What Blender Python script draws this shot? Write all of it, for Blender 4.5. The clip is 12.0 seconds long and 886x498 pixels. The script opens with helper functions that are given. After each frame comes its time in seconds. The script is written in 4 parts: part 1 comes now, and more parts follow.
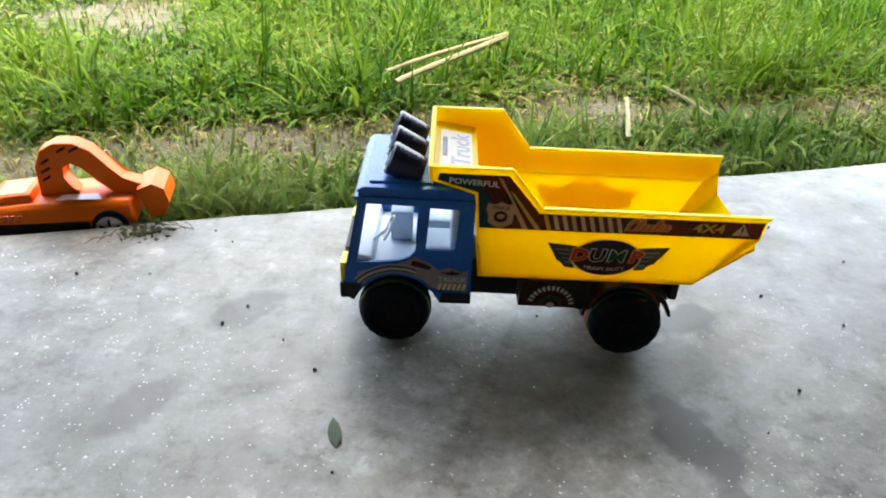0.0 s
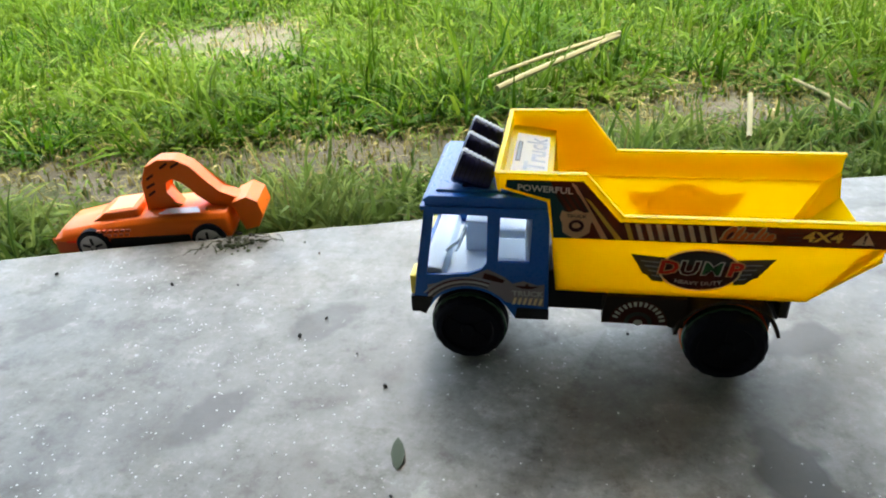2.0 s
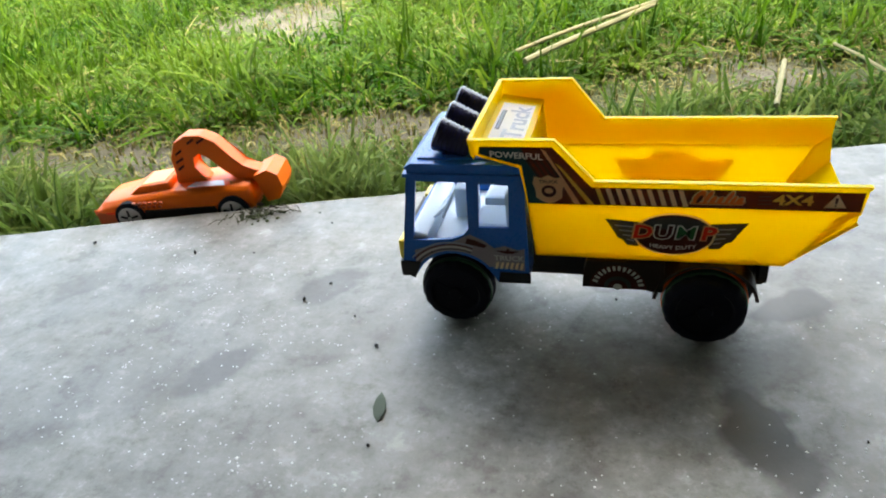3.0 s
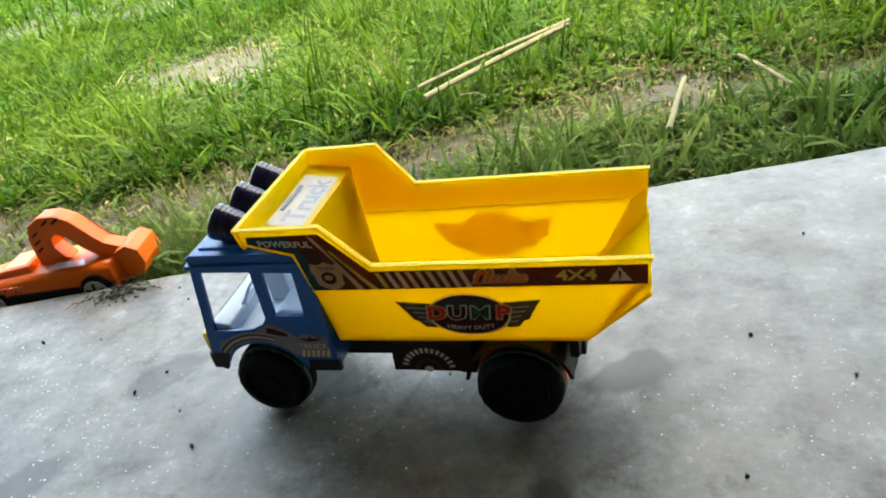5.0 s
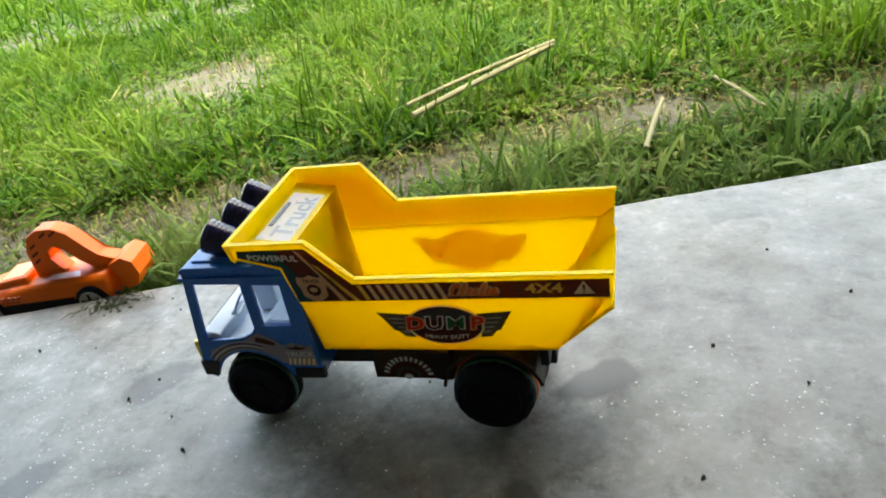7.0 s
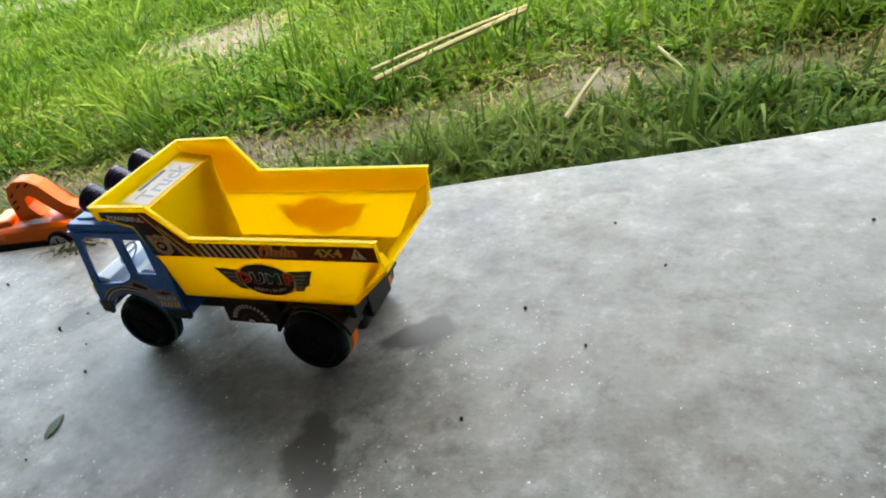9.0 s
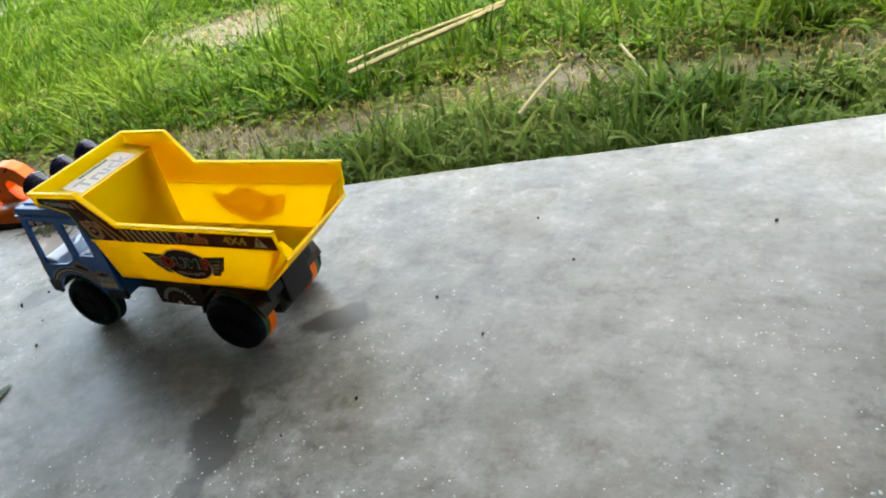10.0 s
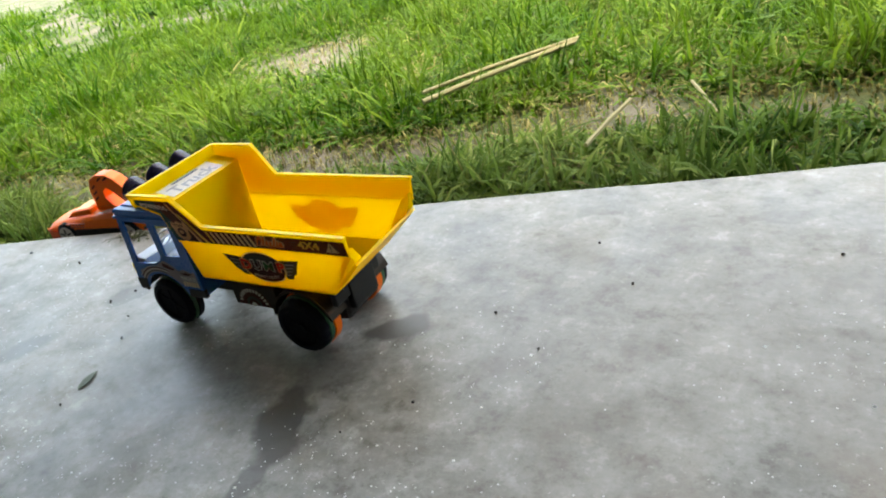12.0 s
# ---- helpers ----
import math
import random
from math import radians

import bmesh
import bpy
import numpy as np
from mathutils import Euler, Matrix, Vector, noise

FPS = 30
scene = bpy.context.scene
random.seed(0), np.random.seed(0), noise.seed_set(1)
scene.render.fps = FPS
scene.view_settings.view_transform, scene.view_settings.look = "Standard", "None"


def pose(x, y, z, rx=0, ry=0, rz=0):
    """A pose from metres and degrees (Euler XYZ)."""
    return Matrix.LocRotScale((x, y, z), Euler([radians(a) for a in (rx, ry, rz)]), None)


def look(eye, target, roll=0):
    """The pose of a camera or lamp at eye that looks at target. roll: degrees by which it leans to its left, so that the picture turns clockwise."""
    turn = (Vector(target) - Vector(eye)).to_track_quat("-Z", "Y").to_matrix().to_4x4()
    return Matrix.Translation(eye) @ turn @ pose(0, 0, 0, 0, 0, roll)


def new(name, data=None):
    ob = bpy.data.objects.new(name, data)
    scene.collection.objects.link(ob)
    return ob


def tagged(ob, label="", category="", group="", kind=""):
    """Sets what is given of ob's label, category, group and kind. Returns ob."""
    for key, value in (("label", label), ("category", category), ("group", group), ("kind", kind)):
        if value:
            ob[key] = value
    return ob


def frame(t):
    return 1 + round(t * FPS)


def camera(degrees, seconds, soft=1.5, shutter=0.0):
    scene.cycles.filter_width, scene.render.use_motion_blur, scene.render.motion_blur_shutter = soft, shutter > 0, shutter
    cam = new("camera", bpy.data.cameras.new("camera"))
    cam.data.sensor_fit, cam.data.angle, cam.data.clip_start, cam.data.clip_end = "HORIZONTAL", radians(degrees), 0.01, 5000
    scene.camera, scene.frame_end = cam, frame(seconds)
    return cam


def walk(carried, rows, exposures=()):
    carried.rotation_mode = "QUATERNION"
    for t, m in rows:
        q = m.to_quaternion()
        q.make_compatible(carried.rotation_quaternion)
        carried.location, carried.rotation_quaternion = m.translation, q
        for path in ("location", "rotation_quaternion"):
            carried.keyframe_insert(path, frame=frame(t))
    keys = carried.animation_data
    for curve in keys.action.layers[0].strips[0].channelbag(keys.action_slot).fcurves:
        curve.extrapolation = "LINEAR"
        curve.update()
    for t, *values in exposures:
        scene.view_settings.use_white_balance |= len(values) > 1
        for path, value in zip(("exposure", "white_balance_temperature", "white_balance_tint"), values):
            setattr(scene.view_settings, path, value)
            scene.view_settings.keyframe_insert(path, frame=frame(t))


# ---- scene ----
import itertools

cam = camera(64.8, 12.0, soft=2.0)
PATH = [
    (0, (-0.067, -0.623, 0.461), (-0.119, 1.074, -0.596), 2.9),
    (0.5, (-0.06, -0.609, 0.439), (-0.285, 1.072, -0.622), 2.0),
    (1, (-0.045, -0.597, 0.441), (-0.279, 1.103, -0.586), -1.2),
    (1.5, (-0.02, -0.579, 0.452), (-0.368, 1.101, -0.575), -2.8),
    (2, (-0.018, -0.583, 0.443), (-0.44, 1.077, -0.589), -3.8),
    (2.5, (0.004, -0.596, 0.444), (-0.546, 1.025, -0.59), -6.1),
    (3, (0.064, -0.592, 0.441), (-0.542, 0.986, -0.627), -7.4),
    (3.5, (0.117, -0.556, 0.449), (-0.525, 1.021, -0.601), -9.4),
    (5.5, (0.235, -0.462, 0.438), (-0.403, 1.127, -0.594), -12.7),
    (6, (0.214, -0.491, 0.447), (-0.427, 1.1, -0.581), -12.5),
    (6.5, (0.224, -0.492, 0.447), (-0.405, 1.103, -0.581), -12.3),
    (7, (0.249, -0.493, 0.458), (-0.374, 1.118, -0.55), -11.8),
    (9, (0.509, -0.482, 0.477), (-0.314, 0.98, -0.613), -14.0),
    (9.5, (0.587, -0.463, 0.463), (-0.317, 0.984, -0.581), -14.1),
    (10, (0.64, -0.462, 0.475), (-0.257, 0.949, -0.622), -14.4),
    (10.5, (0.66, -0.467, 0.466), (-0.24, 0.944, -0.629), -13.7),
    (11, (0.669, -0.478, 0.485), (-0.318, 0.929, -0.538), -14.1),
    (11.5, (0.662, -0.494, 0.48), (-0.374, 0.91, -0.496), -13.7),
    (12, (0.659, -0.494, 0.472), (-0.408, 0.889, -0.503), -14.1),
]
walk(cam, [(t, look(eye, target, roll)) for t, eye, target, roll in PATH], exposures=[(0.0, 3.60, 7900, 3), (1.0, 3.48, 7900, 1), (3.0, 3.46, 7900, 1), (6.0, 3.42, 8000, -1), (12.0, 3.32, 8400, 2)])

# ---- world and light: a bright hazy day seen from under a porch roof ----
world = bpy.data.worlds.new("sky")
scene.world = world
world.use_nodes = True
wn = world.node_tree.nodes
sky = wn.new("ShaderNodeTexSky")
sky.sky_type, sky.sun_disc = "NISHITA", False
sky.sun_elevation, sky.sun_rotation = radians(75), radians(5)
sky.dust_density = 3.0
world.node_tree.links.new(sky.outputs[0], wn["Background"].inputs[0])
wn["Background"].inputs[1].default_value = 0.15
sun = new("sun", bpy.data.lights.new("sun", "SUN"))
sun.data.energy, sun.data.angle, sun.data.color = 1.2, radians(20), (1.0, 0.95, 0.86)
sun.matrix_world = look((0.1, 1.34, 5.0), (0, 0, 0))


# ---- materials ----
def material(name):
    m = bpy.data.materials.new(name)
    m.use_nodes = True
    nt = m.node_tree
    return m, nt, nt.nodes["Principled BSDF"]


def node(nt, kind, **kw):
    n = nt.nodes.new(kind)
    for k, v in kw.items():
        n.inputs[k.replace("_", " ")].default_value = v
    return n


def ramp(nt, src, stops):
    r = nt.nodes.new("ShaderNodeValToRGB")
    while len(r.color_ramp.elements) < len(stops):
        r.color_ramp.elements.new(0.5)
    for e, (p, c) in zip(r.color_ramp.elements, stops):
        e.position, e.color = p, (*c, 1)
    nt.links.new(src, r.inputs[0])
    return r.outputs[0]


def coords(nt):
    return nt.nodes.new("ShaderNodeTexCoord").outputs["Object"]


def noise_tex(nt, vec, scale, detail=4.0, rough=0.55):
    n = node(nt, "ShaderNodeTexNoise", Scale=scale, Detail=detail, Roughness=rough)
    nt.links.new(vec, n.inputs["Vector"])
    return n.outputs["Fac"]


def mix_rgb(nt, fac, a, b, blend="MIX"):
    n = nt.nodes.new("ShaderNodeMix")
    n.data_type, n.blend_type = "RGBA", blend
    ins = [s for s in n.inputs if s.enabled]
    for s, v in zip(ins, (fac, a, b)):
        if isinstance(v, bpy.types.NodeSocket):
            nt.links.new(v, s)
        elif isinstance(v, tuple):
            s.default_value = (*v, 1)
        else:
            s.default_value = v
    return [s for s in n.outputs if s.enabled][0]


def math_node(nt, op, a, b=0.0):
    n = nt.nodes.new("ShaderNodeMath")
    n.operation = op
    for s, v in zip(n.inputs, (a, b)):
        if isinstance(v, bpy.types.NodeSocket):
            nt.links.new(v, s)
        else:
            s.default_value = v
    return n.outputs[0]


def bump(nt, bsdf, height, strength, distance):
    b = node(nt, "ShaderNodeBump", Strength=strength, Distance=distance)
    nt.links.new(height, b.inputs["Height"])
    nt.links.new(b.outputs[0], bsdf.inputs["Normal"])


def plastic(name, colour, rough=0.35, vary=0.12, see_through=0.0, scale=60.0, dust=0.008, spec=0.4):
    """Moulded toy plastic: faint colour drift, dust film, fine scuffs."""
    m, nt, b = material(name)
    v = coords(nt)
    n1, n2 = noise_tex(nt, v, scale * 0.4), noise_tex(nt, v, scale * 8, 6.0, 0.7)
    dark = tuple(c * (1 - vary) for c in colour)
    col = mix_rgb(nt, n1, dark, tuple(min(1.0, c * (1 + vary * 0.6)) for c in colour))
    dusty = mix_rgb(nt, math_node(nt, "MULTIPLY", n2, dust), col, (0.5, 0.48, 0.44))
    nt.links.new(dusty, b.inputs["Base Color"])
    nt.links.new(ramp(nt, n2, [(0.3, (rough * 0.92,) * 3), (0.75, (min(1, rough * 1.15),) * 3)]), b.inputs["Roughness"])
    b.inputs["Specular IOR Level"].default_value = spec
    if see_through:
        t = nt.nodes.new("ShaderNodeBsdfTranslucent")
        nt.links.new(col, t.inputs[0])
        mx = node(nt, "ShaderNodeMixShader", Fac=see_through)
        nt.links.new(b.outputs[0], mx.inputs[1])
        nt.links.new(t.outputs[0], mx.inputs[2])
        nt.links.new(mx.outputs[0], nt.nodes["Material Output"].inputs[0])
    return m


def concrete_material():
    m, nt, b = material("trowelled_concrete")
    v = coords(nt)
    big, mid, fine = noise_tex(nt, v, 1.6, 5), noise_tex(nt, v, 7.0, 6, 0.6), noise_tex(nt, v, 160.0, 6, 0.7)
    speck = noise_tex(nt, v, 38.0, 6, 0.65)
    base = mix_rgb(nt, ramp(nt, big, [(0.32, (0, 0, 0)), (0.66, (1, 1, 1))]), (0.105, 0.100, 0.089), (0.250, 0.247, 0.236))
    base = mix_rgb(nt, 1.0, base, ramp(nt, speck, [(0.28, (0.80, 0.79, 0.77)), (0.47, (1, 1, 1)), (0.62, (1.03, 1.03, 1.03)), (0.74, (1.15, 1.15, 1.14))]), "MULTIPLY")
    blot = ramp(nt, mid, [(0.32, (0.66, 0.64, 0.61)), (0.46, (0.90, 0.90, 0.89)), (0.58, (1.0, 1.0, 1.0)), (0.70, (1.12, 1.12, 1.12))])
    base = mix_rgb(nt, 1.0, base, blot, "MULTIPLY")
    base = mix_rgb(nt, math_node(nt, "MULTIPLY", ramp(nt, fine, [(0.30, (1, 1, 1)), (0.5, (0, 0, 0))]), 0.25), base, (0.16, 0.155, 0.15))
    crust = noise_tex(nt, v, 60.0, 7, 0.7)
    base = mix_rgb(nt, 1.0, base, ramp(nt, crust, [(0.30, (0.72, 0.71, 0.68)), (0.40, (1, 1, 1)), (0.60, (1, 1, 1)), (0.70, (1.25, 1.25, 1.23))]), "MULTIPLY")
    streak = nt.nodes.new("ShaderNodeMapping")
    streak.inputs["Scale"].default_value = (4.0, 6.5, 1.0)
    streak.inputs["Rotation"].default_value = (0, 0, radians(-14))
    nt.links.new(v, streak.inputs["Vector"])
    wipe = noise_tex(nt, streak.outputs[0], 2.6, 6, 0.62)
    base = mix_rgb(nt, 1.0, base, ramp(nt, wipe, [(0.34, (0.70, 0.68, 0.63)), (0.47, (0.95, 0.95, 0.94)), (0.62, (1.2, 1.21, 1.21))]), "MULTIPLY")
    scab = noise_tex(nt, v, 24.0, 10, 0.74)
    base = mix_rgb(nt, 1.0, base, ramp(nt, scab, [(0.36, (0.48, 0.45, 0.42)), (0.44, (0.82, 0.81, 0.79)), (0.50, (1, 1, 1)), (0.57, (1.08, 1.08, 1.09)), (0.62, (1.5, 1.5, 1.52))]), "MULTIPLY")
    flake = math_node(nt, "MULTIPLY", ramp(nt, noise_tex(nt, v, 85.0, 8, 0.75), [(0.60, (0, 0, 0)), (0.68, (1, 1, 1))]), ramp(nt, noise_tex(nt, v, 5.0, 4, 0.6), [(0.42, (0, 0, 0)), (0.60, (1, 1, 1))]))
    base = mix_rgb(nt, math_node(nt, "MULTIPLY", flake, 0.9), base, (0.42, 0.42, 0.41))
    mud = ramp(nt, noise_tex(nt, v, 3.3, 6, 0.65), [(0.52, (0, 0, 0)), (0.70, (0.5, 0.5, 0.5))])
    base = mix_rgb(nt, mud, base, (0.105, 0.085, 0.062))
    pits = noise_tex(nt, v, 120.0, 7, 0.75)
    base = mix_rgb(nt, 1.0, base, ramp(nt, pits, [(0.30, (0.45, 0.44, 0.42)), (0.38, (0.90, 0.90, 0.89)), (0.50, (1, 1, 1)), (0.62, (1.10, 1.10, 1.10)), (0.70, (1.45, 1.45, 1.45))]), "MULTIPLY")
    # damp marks with soft ragged outlines: centre x, y, half length, half width, turn, strength
    warp = node(nt, "ShaderNodeTexNoise", Scale=22.0, Detail=3.0)
    nt.links.new(v, warp.inputs["Vector"])
    add = nt.nodes.new("ShaderNodeVectorMath")
    add.operation = "MULTIPLY_ADD"
    nt.links.new(warp.outputs["Color"], add.inputs[0])
    add.inputs[1].default_value = (0.05, 0.05, 0.0)
    nt.links.new(v, add.inputs[2])
    for cx, cy, a, c, turn, k in DAMP:
        mp = nt.nodes.new("ShaderNodeMapping")
        mp.vector_type = "TEXTURE"
        mp.inputs["Location"].default_value = (cx + 0.025, cy + 0.025, 0)
        mp.inputs["Rotation"].default_value = (0, 0, radians(turn))
        mp.inputs["Scale"].default_value = (a, c, 1)
        nt.links.new(add.outputs[0], mp.inputs["Vector"])
        ln = nt.nodes.new("ShaderNodeVectorMath")
        ln.operation = "LENGTH"
        nt.links.new(mp.outputs[0], ln.inputs[0])
        mask = ramp(nt, ln.outputs["Value"], [(0.72, (k, k, k)), (1.0, (0, 0, 0))])
        base = mix_rgb(nt, mask, base, (0.030, 0.027, 0.022))
    nt.links.new(base, b.inputs["Base Color"])
    nt.links.new(ramp(nt, mid, [(0.32, (0.28,) * 3), (0.68, (0.58,) * 3)]), b.inputs["Roughness"])
    h = math_node(nt, "ADD", math_node(nt, "MULTIPLY", mid, 1.0), math_node(nt, "MULTIPLY", fine, 0.25))
    b.inputs["Specular IOR Level"].default_value = 0.42
    bump(nt, b, h, 0.22, 0.003)
    return m


# damp marks on the slab: centre x, y, half length, half width, turn, strength
DAMP = [(0.150, -0.168, 0.066, 0.034, 112, 0.9), (0.17, -0.245, 0.034, 0.016, 100, 0.65), (0.185, 0.002, 0.046, 0.027, 25, 0.85), (0.15, -0.075, 0.06, 0.04, 30, 0.4), (0.03, -0.11, 0.10, 0.05, 10, 0.3),
        (-0.295, -0.03, 0.05, 0.024, 48, 0.62), (-0.345, -0.18, 0.05, 0.026, 60, 0.7), (-0.6, -0.065, 0.05, 0.026, 60, 0.5),
        (0.02, -0.30, 0.10, 0.035, 95, 0.35), (0.33, 0.31, 0.05, 0.02, 10, 0.4), (0.55, 0.33, 0.045, 0.02, 20, 0.4)]


def soil_material():
    m, nt, b = material("soil")
    v = coords(nt)
    n1, n2, n3 = noise_tex(nt, v, 2.5, 5), noise_tex(nt, v, 26, 6, 0.65), noise_tex(nt, v, 180, 4, 0.7)
    bare = mix_rgb(nt, n2, (0.045, 0.041, 0.031), (0.125, 0.118, 0.095))
    moss = mix_rgb(nt, n2, (0.016, 0.034, 0.003), (0.045, 0.068, 0.008))
    col = mix_rgb(nt, ramp(nt, n1, [(0.42, (0, 0, 0)), (0.55, (1, 1, 1))]), bare, moss)
    nt.links.new(mix_rgb(nt, math_node(nt, "MULTIPLY", n3, 0.4), col, (0.05, 0.045, 0.03)), b.inputs["Base Color"])
    b.inputs["Roughness"].default_value = 0.95
    bump(nt, b, math_node(nt, "ADD", n2, math_node(nt, "MULTIPLY", n3, 0.3)), 0.7, 0.02)
    return m


def blade_material(name, stops, gloss=0.6, thin=0.35):
    m, nt, b = material(name)
    geo = nt.nodes.new("ShaderNodeNewGeometry")
    col = ramp(nt, geo.outputs["Random Per Island"], stops)
    patch = noise_tex(nt, coords(nt), 2.2, 3)
    col = mix_rgb(nt, math_node(nt, "MULTIPLY", ramp(nt, patch, [(0.4, (0, 0, 0)), (0.65, (1, 1, 1))]), 0.45), col, stops[-1][1])
    nt.links.new(col, b.inputs["Base Color"])
    b.inputs["Roughness"].default_value = gloss
    b.inputs["Specular IOR Level"].default_value = 0.07
    t = nt.nodes.new("ShaderNodeBsdfTranslucent")
    nt.links.new(col, t.inputs[0])
    mx = node(nt, "ShaderNodeMixShader", Fac=thin)
    nt.links.new(b.outputs[0], mx.inputs[1])
    nt.links.new(t.outputs[0], mx.inputs[2])
    nt.links.new(mx.outputs[0], nt.nodes["Material Output"].inputs[0])
    return m


def plaster_material(name, lo, hi, rough=0.9):
    m, nt, b = material(name)
    v = coords(nt)
    n1, n2 = noise_tex(nt, v, 6, 6, 0.6), noise_tex(nt, v, 90, 5, 0.7)
    col = mix_rgb(nt, ramp(nt, n1, [(0.35, (0, 0, 0)), (0.65, (1, 1, 1))]), lo, hi)
    nt.links.new(mix_rgb(nt, math_node(nt, "MULTIPLY", n2, 0.3), col, tuple(c * 0.55 for c in lo)), b.inputs["Base Color"])
    b.inputs["Roughness"].default_value = rough
    bump(nt, b, math_node(nt, "ADD", n1, math_node(nt, "MULTIPLY", n2, 0.4)), 0.5, 0.006)
    return m


CONCRETE, SOIL = concrete_material(), soil_material()
GRASS = blade_material("grass_blades", [(0.0, (0.0077, 0.0336, 0.0016)), (0.4, (0.0225, 0.0784, 0.0032)), (0.8, (0.0549, 0.1264, 0.0064)), (1.0, (0.1197, 0.188, 0.02))])
# cooler, lighter copy of GRASS; the lift in colour offsets the roof's shade
FRINGE = blade_material("fringe_blades", [(0.0, (0.0168, 0.0504, 0.0067)), (0.4, (0.0462, 0.1092, 0.0134)), (0.8, (0.0966, 0.1722, 0.0235)), (1.0, (0.21, 0.2688, 0.0756))])
DRY = blade_material("dry_blades", [(0.0, (0.051, 0.0467, 0.0085)), (0.5, (0.1105, 0.1003, 0.0272)), (0.85, (0.1955, 0.1785, 0.0638)), (1.0, (0.306, 0.2805, 0.136))], 0.6, 0.2)
STRAW = blade_material("straw", [(0.0, (0.1665, 0.1544, 0.0792)), (1.0, (0.2664, 0.2527, 0.1512))], 0.5, 0.0)
PILLAR_MAT = plaster_material("rough_reddish_plaster", (0.26, 0.15, 0.11), (0.42, 0.31, 0.26))
# dark tones keep the unseen walls and ceiling from bouncing light back
WALL_MAT = plaster_material("dark_wall_plaster", (0.13, 0.12, 0.11), (0.20, 0.19, 0.17))
ROOF_MAT = plaster_material("dark_ceiling_boards", (0.10, 0.08, 0.06), (0.17, 0.14, 0.11))
YELLOW = plastic("yellow_plastic", (1.0, 0.76, 0.002), 0.30, 0.03, 0.55, spec=0.3)
BLUE = plastic("blue_plastic", (0.002, 0.100, 0.40), 0.28, 0.12, dust=0.003, spec=0.35)
WHITE = plastic("white_plastic", (0.72, 0.78, 0.86), 0.4, 0.06)
GRIT = plastic("pale_grit", (0.66, 0.66, 0.64), 0.3, 0.3)
CABIN = plastic("pale_blue_plastic", (0.62, 0.70, 0.78), 0.4, 0.06)
BLACK = plastic("black_plastic", (0.006, 0.006, 0.007), 0.55, 0.3, spec=0.25)
NAVY = plastic("navy_black_plastic", (0.012, 0.011, 0.050), 0.22, 0.3)
RUBBER = plastic("black_rubber", (0.006, 0.007, 0.013), 0.7, 0.3, spec=0.08)
BROWN = plastic("smoky_brown_plastic", (0.020, 0.009, 0.004), 0.5, 0.25, spec=0.2)
GREEN = plastic("green_plastic", (0.008, 0.07, 0.025), 0.4, 0.2)
ORANGE = plastic("orange_plastic", (0.92, 0.155, 0.008), 0.36, 0.1, spec=0.22)
DARK_ORANGE = plastic("deep_orange_plastic", (0.55, 0.09, 0.015), 0.4, 0.15)
LAMP_YELLOW = plastic("lamp_yellow", (0.80, 0.60, 0.05), 0.3, 0.05)
LEAF = plastic("leaf_green", (0.025, 0.05, 0.015), 0.6, 0.3)
CHROME = plastic("silver_paint", (0.55, 0.55, 0.56), 0.25, 0.1)
ST_DARK = plastic("sticker_maroon", (0.075, 0.016, 0.009), 0.5, 0.2, 0.35, spec=0.15)
ST_TEAL = plastic("sticker_teal", (0.014, 0.07, 0.075), 0.5, 0.2, 0.35, spec=0.15)
ST_CREAM = plastic("sticker_cream", (0.88, 0.68, 0.38), 0.5, 0.06, 0.35, spec=0.15)
ST_WHITE = plastic("sticker_white", (0.85, 0.83, 0.78), 0.5, 0.04, 0.35, spec=0.15)
ST_GREY = plastic("sticker_grey", (0.065, 0.06, 0.052), 0.5, 0.2, 0.35, spec=0.15)
ST_MAUVE = plastic("sticker_mauve", (0.27, 0.23, 0.24), 0.5, 0.3, spec=0.15)
ST_TAN = plastic("sticker_tan", (0.85, 0.5, 0.25), 0.5, 0.1, 0.35, spec=0.15)
ST_RED = plastic("sticker_red", (0.85, 0.05, 0.02), 0.5, 0.1, 0.35, spec=0.15)
ST_ORANGE = plastic("sticker_orange", (0.92, 0.24, 0.05), 0.5, 0.1, 0.35, spec=0.15)
ST_GOLD = plastic("sticker_gold", (0.88, 0.62, 0.1), 0.5, 0.08, 0.35, spec=0.15)
ST_LEAF = plastic("sticker_green", (0.03, 0.14, 0.04), 0.5, 0.1, 0.35, spec=0.15)
LABEL_GREY = plastic("label_grey", (0.44, 0.46, 0.50), 0.5, 0.2, spec=0.15)
# amber copy of the far-side stickers, tinted like light shining through them
ST_BACKLIT = plastic("backlit_amber_film", (0.62, 0.30, 0.08), 0.5, 0.1, 0.8, spec=0.15)
ST_SILVER = plastic("sticker_silver", (0.55, 0.54, 0.5), 0.5, 0.15, spec=0.15)
ST_BLUE = plastic("sticker_slate", (0.30, 0.34, 0.40), 0.5, 0.1, spec=0.15)


# ---- mesh helpers ----
def part(name, bm, mat, parent=None, label="", smooth=False):
    """Links a bmesh as one mesh object, under a parent where one is given."""
    me = bpy.data.meshes.new(name)
    bmesh.ops.recalc_face_normals(bm, faces=bm.faces)
    bm.to_mesh(me)
    bm.free()
    if smooth:
        for p in me.polygons:
            p.use_smooth = True
    me.materials.append(mat)
    ob = new(name, me)
    if parent:
        ob.parent = parent
    return tagged(ob, label) if label else ob


def thing(name, m, label, category, group="", kind=""):
    ob = new(name)
    ob.empty_display_size = 0.05
    ob.matrix_world = m
    return tagged(ob, label, category, group, kind)


